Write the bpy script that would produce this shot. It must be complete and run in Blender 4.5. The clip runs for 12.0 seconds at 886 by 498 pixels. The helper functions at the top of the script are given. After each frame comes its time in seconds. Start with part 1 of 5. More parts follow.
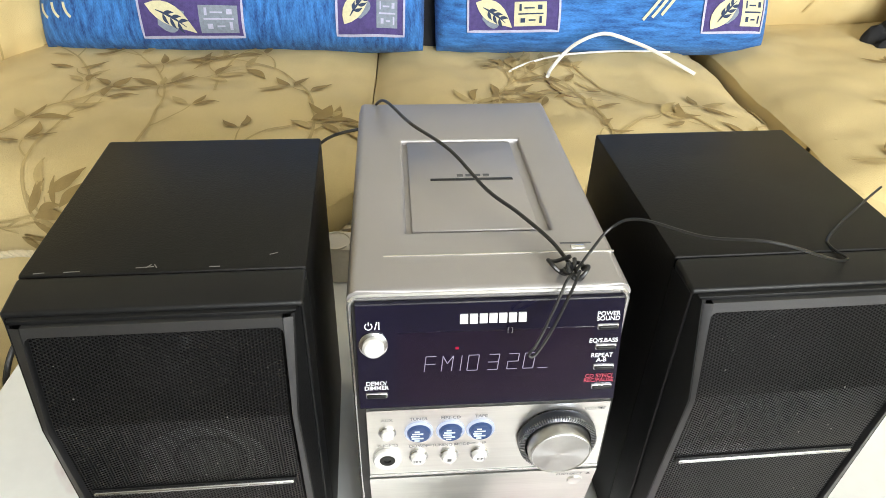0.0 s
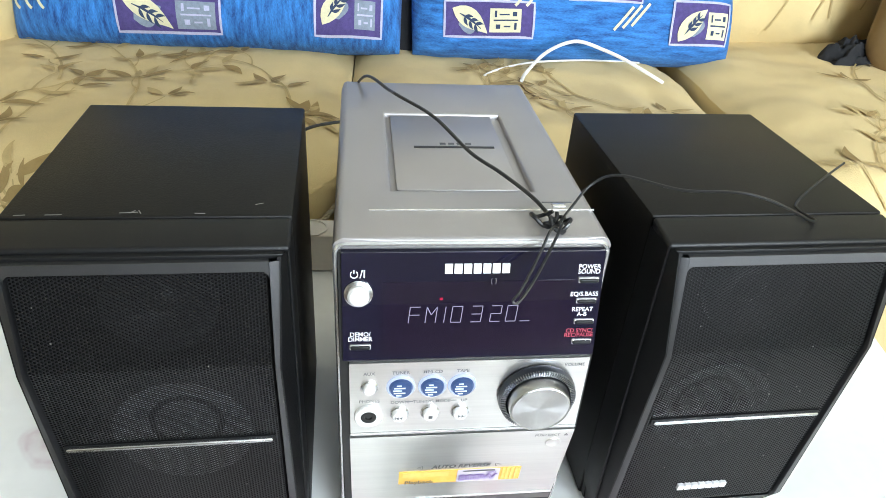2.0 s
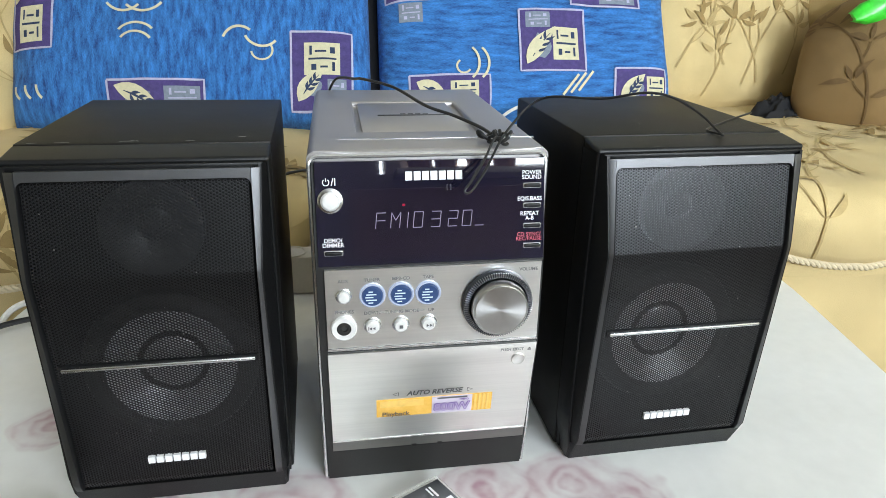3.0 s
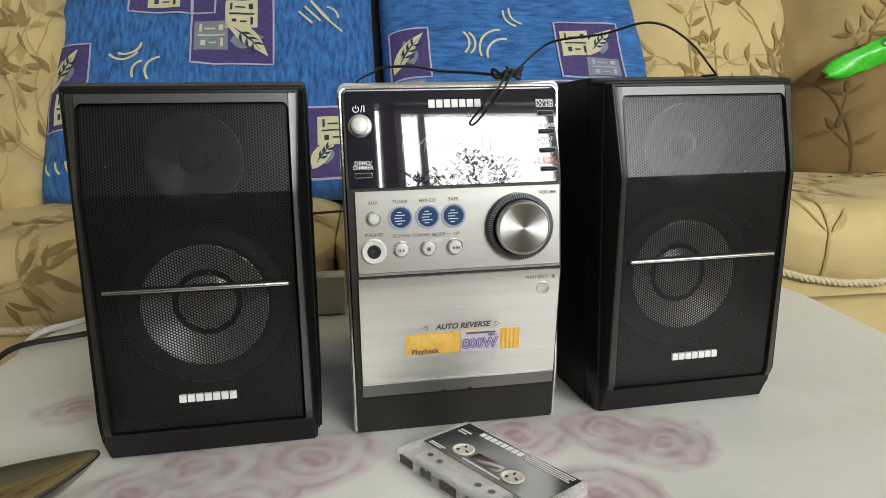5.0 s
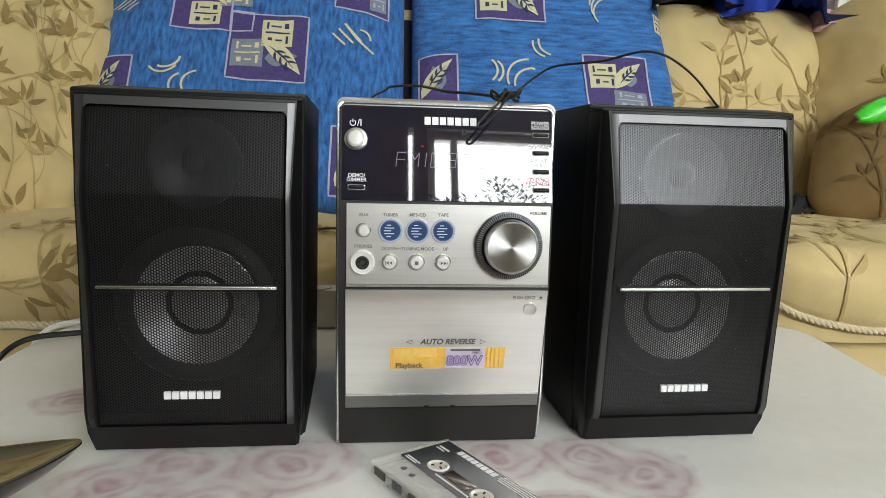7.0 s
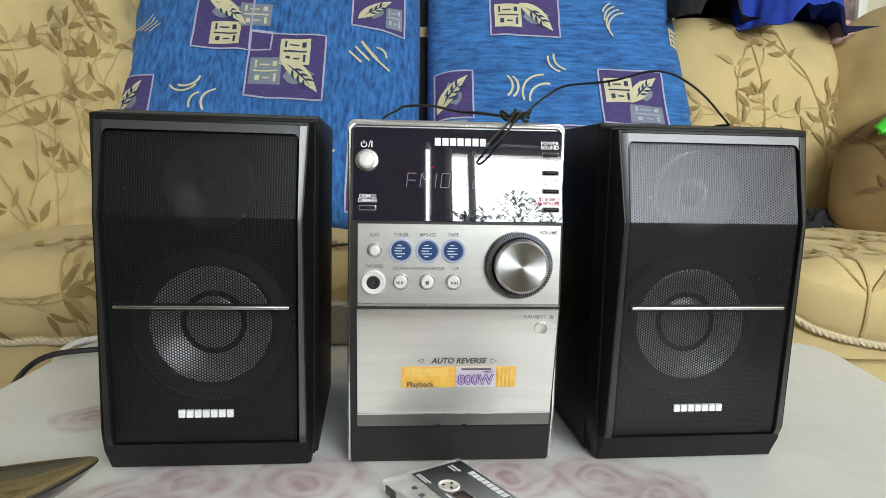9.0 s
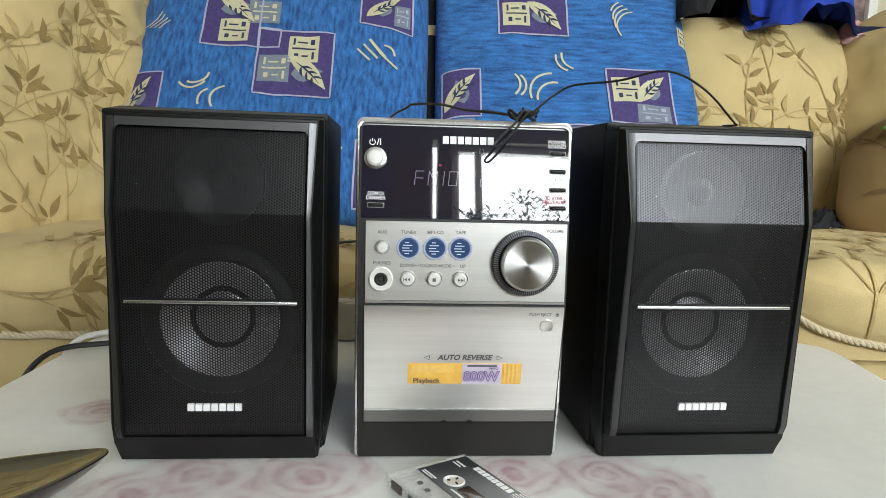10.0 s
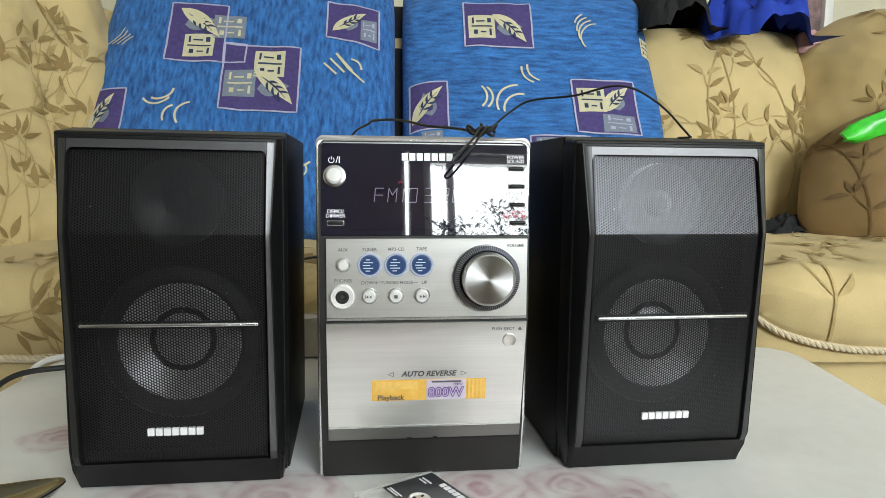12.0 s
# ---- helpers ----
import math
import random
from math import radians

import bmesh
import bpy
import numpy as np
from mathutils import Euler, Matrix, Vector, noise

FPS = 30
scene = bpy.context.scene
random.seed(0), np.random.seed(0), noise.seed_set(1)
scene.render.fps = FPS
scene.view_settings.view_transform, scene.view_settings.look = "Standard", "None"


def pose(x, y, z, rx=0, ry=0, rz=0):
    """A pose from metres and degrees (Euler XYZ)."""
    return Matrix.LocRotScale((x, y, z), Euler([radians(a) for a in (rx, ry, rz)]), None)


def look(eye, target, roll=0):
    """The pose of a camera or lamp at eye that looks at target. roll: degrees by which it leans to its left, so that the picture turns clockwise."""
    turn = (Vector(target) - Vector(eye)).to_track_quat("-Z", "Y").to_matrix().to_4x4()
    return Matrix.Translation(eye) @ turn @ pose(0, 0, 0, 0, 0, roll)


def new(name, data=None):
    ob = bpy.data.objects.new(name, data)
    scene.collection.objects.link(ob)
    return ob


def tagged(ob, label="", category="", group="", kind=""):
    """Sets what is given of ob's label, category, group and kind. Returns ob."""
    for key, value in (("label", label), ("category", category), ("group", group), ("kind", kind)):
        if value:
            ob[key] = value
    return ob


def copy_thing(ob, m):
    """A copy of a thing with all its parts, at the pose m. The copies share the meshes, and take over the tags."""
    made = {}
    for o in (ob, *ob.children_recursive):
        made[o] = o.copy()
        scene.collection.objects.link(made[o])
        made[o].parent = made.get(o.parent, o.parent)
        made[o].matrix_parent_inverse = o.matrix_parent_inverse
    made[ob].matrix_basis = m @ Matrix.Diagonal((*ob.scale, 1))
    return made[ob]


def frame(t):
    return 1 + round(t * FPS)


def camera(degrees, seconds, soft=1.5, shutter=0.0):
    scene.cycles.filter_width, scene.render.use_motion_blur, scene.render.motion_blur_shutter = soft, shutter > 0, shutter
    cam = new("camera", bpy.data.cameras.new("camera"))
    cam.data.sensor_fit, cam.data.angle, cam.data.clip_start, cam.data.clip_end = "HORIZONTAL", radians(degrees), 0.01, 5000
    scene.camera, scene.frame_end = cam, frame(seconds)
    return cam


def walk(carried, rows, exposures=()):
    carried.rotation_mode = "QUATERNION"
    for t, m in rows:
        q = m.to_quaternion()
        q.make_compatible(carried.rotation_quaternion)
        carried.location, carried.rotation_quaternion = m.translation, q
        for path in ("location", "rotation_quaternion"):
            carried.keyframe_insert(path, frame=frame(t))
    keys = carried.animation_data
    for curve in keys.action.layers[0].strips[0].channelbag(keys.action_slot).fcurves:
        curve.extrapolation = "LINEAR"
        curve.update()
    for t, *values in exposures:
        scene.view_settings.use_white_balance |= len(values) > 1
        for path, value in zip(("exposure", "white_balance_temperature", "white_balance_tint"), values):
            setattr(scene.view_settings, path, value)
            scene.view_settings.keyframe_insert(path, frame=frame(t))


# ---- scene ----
cam = camera(67.5, 12.0, soft=0.8)
PATH = [
    (0, (-0.044, -0.297, 0.516), (0.042, 1.331, -0.644), 1.4),
    (0.5, (-0.044, -0.28, 0.508), (0.099, 1.336, -0.663), 2.9),
    (1, (-0.054, -0.283, 0.508), (0.072, 1.352, -0.637), 2.7),
    (1.5, (-0.052, -0.292, 0.496), (0.095, 1.353, -0.632), 3.5),
    (2, (-0.055, -0.326, 0.483), (0.129, 1.338, -0.611), 4.1),
    (2.5, (-0.051, -0.39, 0.446), (0.182, 1.3, -0.597), 3.8),
    (3, (-0.047, -0.441, 0.382), (0.190, 1.396, -0.366), 1.1),
    (3.2, (-0.0443, -0.4598, 0.3494), (0.1622, 1.3754, -0.4184), -0.81),
    (4.8, (-0.064, -0.502, 0.247), (0.196, 1.44, -0.155), -0.8),
    (5, (-0.071, -0.503, 0.244), (0.171, 1.448, -0.124), -1.4),
    (5.5, (-0.057, -0.512, 0.237), (0.213, 1.442, -0.093), -0.5),
    (6, (-0.05, -0.514, 0.233), (0.208, 1.443, -0.091), -0.1),
    (6.5, (-0.044, -0.511, 0.239), (0.142, 1.458, -0.058), 1.1),
    (7, (-0.039, -0.512, 0.236), (0.108, 1.462, -0.051), 1.5),
    (9, (-0.033, -0.515, 0.242), (0.057, 1.467, -0.009), 1.1),
    (9.5, (-0.033, -0.516, 0.244), (0.044, 1.467, -0.009), 1.4),
    (10, (-0.034, -0.519, 0.242), (0.038, 1.463, -0.015), 1.5),
    (10.5, (-0.034, -0.52, 0.242), (0.047, 1.462, -0.012), 1.2),
    (11, (-0.035, -0.521, 0.241), (0.039, 1.461, -0.01), 1.1),
    (11.5, (-0.036, -0.521, 0.241), (0.03, 1.462, -0.006), 1.1),
    (12, (-0.023, -0.52, 0.247), (0.122, 1.462, 0.021), 0.5),
]
EXPOSURES = [(0.0, 0.70, 6600, 10), (1.5, 0.68, 6000, 8), (2.0, 0.74, 5900, 8), (2.5, 0.48, 5850, 9), (3.2, 0.17, 6200, 9), (5.0, -0.34, 6800, 9), (7.2, -0.25, 6600, 9), (9.0, -0.10, 6430, 8), (12.0, -0.09, 6380, 8)]
walk(cam, [(t, look(eye, target, roll)) for t, eye, target, roll in PATH], EXPOSURES)

# ---- light ----
world = bpy.data.worlds.new("sky")
scene.world = world
world.use_nodes = True
wn = world.node_tree.nodes
sky = wn.new("ShaderNodeTexSky")
sky.sky_type, sky.sun_disc = "NISHITA", False
sky.sun_elevation, sky.sun_rotation = radians(38), radians(200)
wn["Background"].inputs[1].default_value = 0.12
world.node_tree.links.new(sky.outputs[0], wn["Background"].inputs[0])

WIN_X0, WIN_X1, WIN_Z0, WIN_Z1, WIN_Y = 0.33, 2.16, 0.70, 1.64, -2.75


def area(name, x, y, z, w, h, power, col, target):
    d = bpy.data.lights.new(name, "AREA")
    d.shape, d.size, d.size_y, d.energy, d.color = "RECTANGLE", w, h, power, col
    ob = new(name, d)
    ob.matrix_world = look((x, y, z), target)
    return ob


area("window_daylight", (WIN_X1 + 0.16) / 2, WIN_Y - 0.16, (WIN_Z0 + WIN_Z1) / 2, WIN_X1 - 0.16, WIN_Z1 - WIN_Z0, 205, (0.94, 0.99, 1.0), ((WIN_X1 + 0.16) / 2, 0, (WIN_Z0 + WIN_Z1) / 2 - 0.5))

# ---- materials ----
MATS = {}


def mat(name, col, rough=0.5, metal=0.0, var=0.12, scale=30.0, bump=0.0, bscale=300.0, coat=0.0, stretch=(1, 1, 1), alt=None, spec=0.5, sheen=0.0, rvar=0.0):
    """A surface with two scales of uneven colour, fine relief and uneven gloss."""
    m = bpy.data.materials.new(name)
    m.use_nodes = True
    n, l = m.node_tree.nodes, m.node_tree.links
    p = n["Principled BSDF"]
    tc, mp = n.new("ShaderNodeTexCoord"), n.new("ShaderNodeMapping")
    mp.inputs["Scale"].default_value = stretch
    l.new(tc.outputs["Object"], mp.inputs["Vector"])
    big, fine = n.new("ShaderNodeTexNoise"), n.new("ShaderNodeTexNoise")
    big.inputs["Scale"].default_value, big.inputs["Detail"].default_value = scale, 4
    fine.inputs["Scale"].default_value, fine.inputs["Detail"].default_value = bscale, 3
    for t in (big, fine):
        l.new(mp.outputs[0], t.inputs["Vector"])
    mixf = n.new("ShaderNodeMath")
    mixf.operation = "MULTIPLY_ADD"
    mixf.inputs[1].default_value = 0.4
    l.new(fine.outputs["Fac"], mixf.inputs[0])
    half = n.new("ShaderNodeMath")
    half.operation = "MULTIPLY"
    half.inputs[1].default_value = 0.6
    l.new(big.outputs["Fac"], half.inputs[0])
    l.new(half.outputs[0], mixf.inputs[2])
    ramp = n.new("ShaderNodeValToRGB")
    a = [max(0, c * (1 - var)) for c in col]
    b = alt or [min(1, c * (1 + var)) for c in col]
    ramp.color_ramp.elements[0].position, ramp.color_ramp.elements[1].position = 0.35, 0.65
    ramp.color_ramp.elements[0].color, ramp.color_ramp.elements[1].color = (*a, 1), (*b, 1)
    l.new(mixf.outputs[0], ramp.inputs[0])
    l.new(ramp.outputs[0], p.inputs["Base Color"])
    p.inputs["Roughness"].default_value, p.inputs["Metallic"].default_value = rough, metal
    p.inputs["Coat Weight"].default_value, p.inputs["Coat Roughness"].default_value = coat, 0.03
    p.inputs["Specular IOR Level"].default_value = spec
    p.inputs["Sheen Weight"].default_value = sheen
    if rvar:
        mr = n.new("ShaderNodeMapRange")
        mr.inputs[3].default_value, mr.inputs[4].default_value = max(0.02, rough - rvar), rough + rvar
        l.new(big.outputs["Fac"], mr.inputs[0])
        l.new(mr.outputs[0], p.inputs["Roughness"])
    if bump:
        bn = n.new("ShaderNodeBump")
        bn.inputs["Strength"].default_value, bn.inputs["Distance"].default_value = bump, 0.002
        l.new(fine.outputs["Fac"], bn.inputs["Height"])
        l.new(bn.outputs[0], p.inputs["Normal"])
    MATS[name] = m
    return m


def glow(name, col, strength):
    m = bpy.data.materials.new(name)
    m.use_nodes = True
    p = m.node_tree.nodes["Principled BSDF"]
    p.inputs["Base Color"].default_value = (*[c * 0.3 for c in col], 1)
    p.inputs["Emission Color"].default_value = (*col, 1)
    p.inputs["Emission Strength"].default_value = strength
    p.inputs["Roughness"].default_value = 0.03
    return m


SILVER = mat("silver_paint", (0.40, 0.38, 0.38), 0.38, 0.55, 0.06, 14, 0.05, 1500, rvar=0.05)
RIM = mat("polished_rim", (0.72, 0.72, 0.72), 0.22, 0.8, 0.04, 20)
ALU = mat("brushed_aluminium", (0.90, 0.89, 0.87), 0.32, 0.95, 0.05, 60, 0.025, 500, stretch=(0.04, 1, 1.6))
CHARCOAL = mat("charcoal_plastic", (0.018, 0.0175, 0.017), 0.42, 0, 0.15, 25, 0.12, 1800, spec=0.35)
PIANO = mat("gloss_black_panel", (0.010, 0.009, 0.022), 0.015, 0, 0.2, 6, coat=0.6)
GLASS_BLACK = mat("display_glass", (0.012, 0.008, 0.020), 0.012, 0, 0.2, 6, coat=0.7, spec=0.5)
VINYL = mat("black_vinyl_board", (0.007, 0.0065, 0.006), 0.46, 0, 0.25, 9, 0.18, 900, rvar=0.06, spec=0.24)
GRAPHITE = mat("graphite_paint", (0.115, 0.115, 0.12), 0.42, 0.95, 0.08, 20, 0.01, 1500)
BLACK = mat("matt_black_plastic", (0.007, 0.007, 0.0075), 0.42, 0, 0.2, 30, 0.1, 1500, spec=0.3)
CONE = mat("woven_cone", (0.52, 0.52, 0.53), 0.34, 0.35, 0.12, 200, 0.06, 900)
CAP = mat("glossy_dust_cap", (0.46, 0.46, 0.47), 0.28, 0.4, 0.1, 200)
HORN = mat("satin_black_horn", (0.025, 0.025, 0.027), 0.42, 0.0, 0.1, 40)
RUBBER = mat("black_rubber", (0.02, 0.02, 0.02), 0.6)
KNURL = mat("dark_knurled_metal", (0.075, 0.08, 0.10), 0.28, 0.9, 0.05, 20)
TOOTH = mat("knurl_crest", (0.30, 0.30, 0.31), 0.3, 1.0, 0.05, 20)
# the door's brushed aluminium again, its colour darkened for the shade on the lip
SHADED_ALU = mat("shaded_aluminium", (0.24, 0.235, 0.23), 0.34, 0.9, 0.05, 60, 0.02, 500, stretch=(0.04, 1, 1.6))
CHROME = mat("satin_chrome", (0.66, 0.67, 0.68), 0.24, 1.0, 0.04, 20)
WHITE_INK = mat("white_ink", (0.82, 0.82, 0.84), 0.5, 0, 0.03)
GREY_INK = mat("grey_ink", (0.09, 0.09, 0.095), 0.55, 0, 0.05)
PANEL_INK = mat("faint_panel_ink", (0.20, 0.20, 0.205), 0.5, 0, 0.08)
RED_INK = mat("red_ink", (0.45, 0.05, 0.08), 0.5, 0, 0.05)
PEARL = mat("pearl_button", (0.75, 0.74, 0.73), 0.25, 0.1, 0.05, 30, coat=0.5)
BLUE_KEY = glow("lit_blue_key", (0.06, 0.11, 0.27), 0.36)
KEY_HALO = glow("lit_key_edge", (0.70, 0.78, 1.0), 0.34)
KEY_LINE = glow("lit_key_mark", (0.75, 0.88, 1.0), 0.6)
CABLE_BROWN = mat("brown_cable", (0.22, 0.13, 0.06), 0.5)
VFD = glow("display_segment", (0.50, 0.46, 0.60), 0.20)
RED_DOT = glow("standby_dot", (0.5, 0.02, 0.06), 0.35)
YELLOW = mat("yellow_sticker", (0.78, 0.43, 0.05), 0.35, 0, 0.10, 70, alt=(0.82, 0.50, 0.12))
PALE = mat("pale_sticker", (0.58, 0.52, 0.62), 0.35, 0, 0.05, 60)
PURPLE_INK = mat("purple_ink", (0.13, 0.055, 0.27), 0.4)
ORANGE_INK = mat("orange_ink", (0.80, 0.52, 0.14), 0.35)
LILAC_INK = mat("lilac_ink", (0.55, 0.46, 0.66), 0.4)
CABLE_BLACK = mat("black_cable_sleeve", (0.012, 0.012, 0.013), 0.35)
CABLE_WHITE = mat("white_cable_sleeve", (0.75, 0.73, 0.70), 0.4)
CLOTH = mat("oilcloth_white", (0.80, 0.80, 0.79), 0.40, 0, 0.04, 7, 0.05, 60, rvar=0.06)
BEIGE = mat("beige_upholstery", (0.63, 0.49, 0.238), 0.85, 0, 0.12, 7, 0.4, 700, sheen=0.06)
VINE = mat("olive_leaf_weave", (0.32, 0.22, 0.082), 0.85, 0, 0.14, 60, 0.3, 900)
VINE_PALE = mat("pale_leaf_weave", (0.48, 0.355, 0.155), 0.85, 0, 0.14, 60, 0.3, 900)
ROPE = mat("cream_cord", (0.62, 0.53, 0.36), 0.8, 0, 0.1, 200)
BLUE = mat("blue_chenille", (0.022, 0.112, 0.43), 0.9, 0, 0.55, 52, 0.6, 420, stretch=(2.6, 1, 0.42), alt=(0.055, 0.245, 0.68), sheen=0.06)
BLUE_ACROSS = mat("blue_chenille_across", (0.028, 0.140, 0.49), 0.9, 0, 0.55, 52, 0.6, 420, stretch=(0.42, 1, 2.6), alt=(0.055, 0.245, 0.68), sheen=0.06)
PLUM = mat("plum_weave", (0.075, 0.055, 0.20), 0.9, 0, 0.2, 120, 0.4, 700)
CREAM = mat("cream_weave", (0.66, 0.62, 0.42), 0.9, 0, 0.08, 150, 0.4, 700)
STEEL_WEAVE = mat("grey_blue_weave", (0.22, 0.26, 0.33), 0.9, 0, 0.15, 150, 0.4, 700)
LILAC = mat("lilac_thread", (0.45, 0.45, 0.62), 0.9, 0, 0.1, 150)
INK_BLUE = mat("dark_blue_weave", (0.03, 0.05, 0.11), 0.9, 0, 0.1, 150)
PLASTER = mat("cream_plaster", (0.64, 0.60, 0.47), 0.9, 0, 0.04, 3, 0.15, 120)
PANELLING = mat("brown_wall_paint", (0.36, 0.335, 0.29), 0.8, 0, 0.06, 3)
CEILING = mat("white_ceiling_paint", (0.78, 0.77, 0.74), 0.9, 0, 0.03, 3)
FLOOR = mat("brown_floor_tile", (0.12, 0.085, 0.06), 0.4, 0, 0.15, 5)
WOOD = mat("table_wood", (0.22, 0.12, 0.06), 0.4, 0, 0.2, 8, stretch=(1, 8, 8))
FRAME_WHITE = mat("white_frame_paint", (0.78, 0.77, 0.74), 0.35, 0, 0.03, 10)
SOCKET = mat("cream_socket_plastic", (0.55, 0.50, 0.42), 0.4, 0, 0.05, 30)
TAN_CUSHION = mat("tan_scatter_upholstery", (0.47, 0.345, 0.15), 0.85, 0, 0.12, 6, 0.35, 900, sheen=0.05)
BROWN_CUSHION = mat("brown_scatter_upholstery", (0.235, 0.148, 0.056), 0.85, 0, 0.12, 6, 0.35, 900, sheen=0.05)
BROWN_VINE = mat("brown_leaf_weave", (0.15, 0.09, 0.034), 0.85, 0, 0.14, 60)
GREEN = mat("green_glossy_wrapper", (0.05, 0.58, 0.03), 0.36, 0, 0.2, 40, 0.4, 90, coat=0.15)
PINK = mat("pink_wrapper", (0.55, 0.16, 0.34), 0.25, 0, 0.2, 40)
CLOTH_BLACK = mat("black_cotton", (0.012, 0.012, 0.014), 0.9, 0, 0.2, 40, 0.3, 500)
CLOTH_BLUE = mat("royal_blue_cotton", (0.015, 0.05, 0.42), 0.85, 0, 0.2, 30, 0.3, 500)
FLORAL_PINK = mat("pink_cotton", (0.62, 0.36, 0.34), 0.85, 0, 0.2, 50)
SMOKED = mat("smoked_gloss_plastic", (0.045, 0.036, 0.016), 0.06, 0.2, 0.2, 10, coat=1.0)
DARK_SHELL = mat("dark_gloss_shell", (0.020, 0.016, 0.012), 0.14, 0, 0.2, 20, coat=0.6)
SCUFF = mat("worn_edge", (0.20, 0.19, 0.18), 0.7)
LEAF = mat("pot_plant_leaf", (0.06, 0.11, 0.03), 0.5, 0, 0.3, 20)
POT = mat("terracotta", (0.32, 0.15, 0.08), 0.7)


def clear_plastic(name, tint, rough=0.12):
    m = bpy.data.materials.new(name)
    m.use_nodes = True
    n, l = m.node_tree.nodes, m.node_tree.links
    p = n["Principled BSDF"]
    p.inputs["Base Color"].default_value = (*tint, 1)
    p.inputs["Roughness"].default_value = rough
    tr, mx = n.new("ShaderNodeBsdfTransparent"), n.new("ShaderNodeMixShader")
    mx.inputs[0].default_value = 0.24
    l.new(tr.outputs[0], mx.inputs[1])
    l.new(p.outputs[0], mx.inputs[2])
    l.new(mx.outputs[0], n["Material Output"].inputs["Surface"])
    return m


CLEAR = clear_plastic("clear_cassette_shell", (0.95, 0.95, 0.94), 0.06)


def pane_glass():
    m = bpy.data.materials.new("window_glass")
    m.use_nodes = True
    n, l = m.node_tree.nodes, m.node_tree.links
    g, tr, mx = n.new("ShaderNodeBsdfGlossy"), n.new("ShaderNodeBsdfTransparent"), n.new("ShaderNodeMixShader")
    g.inputs["Roughness"].default_value = 0.02
    mx.inputs[0].default_value = 0.06
    l.new(tr.outputs[0], mx.inputs[1])
    l.new(g.outputs[0], mx.inputs[2])
    l.new(mx.outputs[0], n["Material Output"].inputs["Surface"])
    return m


PANE = pane_glass()


GRILLE = mat("black_steel_mesh", (0.060, 0.060, 0.064), 0.34, 0.9, 0.08, 30)


def print_roses(m, spots):
    """Faded mauve roses printed on a sheet: rings within rings about each spot (x, y, radius)."""
    n, l = m.node_tree.nodes, m.node_tree.links
    p = n["Principled BSDF"]
    plain = p.inputs["Base Color"].links[0].from_socket
    tc, warp = n.new("ShaderNodeTexCoord"), n.new("ShaderNodeTexNoise")
    warp.inputs["Scale"].default_value, warp.inputs["Detail"].default_value = 24, 2
    l.new(tc.outputs["Object"], warp.inputs["Vector"])
    off = n.new("ShaderNodeVectorMath")
    off.operation = "MULTIPLY_ADD"
    off.inputs[1].default_value, off.inputs[2].default_value = (0.034, 0.034, 0), (-0.017, -0.017, 0)
    l.new(warp.outputs["Color"], off.inputs[0])
    at = n.new("ShaderNodeVectorMath")
    l.new(tc.outputs["Object"], at.inputs[0])
    l.new(off.outputs[0], at.inputs[1])
    best = None
    for x, y, r in spots:
        d, q = n.new("ShaderNodeVectorMath"), n.new("ShaderNodeMath")
        d.operation, q.operation = "DISTANCE", "DIVIDE"
        d.inputs[1].default_value, q.inputs[1].default_value = (x, y, 0), r * 1.35
        l.new(at.outputs[0], d.inputs[0])
        l.new(d.outputs["Value"], q.inputs[0])
        if best is None:
            best = q.outputs[0]
        else:
            mn = n.new("ShaderNodeMath")
            mn.operation = "SMOOTH_MIN"
            mn.inputs[2].default_value = 0.12
            l.new(best, mn.inputs[0])
            l.new(q.outputs[0], mn.inputs[1])
            best = mn.outputs[0]
    ramp = n.new("ShaderNodeValToRGB")
    ramp.color_ramp.interpolation = "EASE"
    stops = [(0.0, 0.70), (0.18, 0.92), (0.30, 0.48), (0.44, 0.80), (0.58, 0.42), (0.66, 0.45), (0.76, 0.72), (0.86, 0.35), (1.0, 0.0)]
    while len(ramp.color_ramp.elements) < len(stops):
        ramp.color_ramp.elements.new(0.5)
    for e, (pos, v) in zip(ramp.color_ramp.elements, stops):
        e.position, e.color = pos, (v, v, v, 1)
    l.new(best, ramp.inputs[0])
    fade, blotch, worn = n.new("ShaderNodeMath"), n.new("ShaderNodeTexNoise"), n.new("ShaderNodeMapRange")
    blotch.inputs["Scale"].default_value, blotch.inputs["Detail"].default_value = 32, 3
    l.new(tc.outputs["Object"], blotch.inputs["Vector"])
    worn.inputs[1].default_value, worn.inputs[2].default_value = 0.30, 0.66
    worn.inputs[3].default_value, worn.inputs[4].default_value = 0.25, 1.0
    l.new(blotch.outputs["Fac"], worn.inputs[0])
    fade.operation = "MULTIPLY"
    l.new(ramp.outputs[0], fade.inputs[0])
    l.new(worn.outputs[0], fade.inputs[1])
    mix = n.new("ShaderNodeMix")
    mix.data_type = "RGBA"
    mix.inputs["B"].default_value = (0.42, 0.23, 0.29, 1)
    l.new(fade.outputs[0], mix.inputs["Factor"])
    l.new(plain, mix.inputs["A"])
    l.new(mix.outputs["Result"], p.inputs["Base Color"])


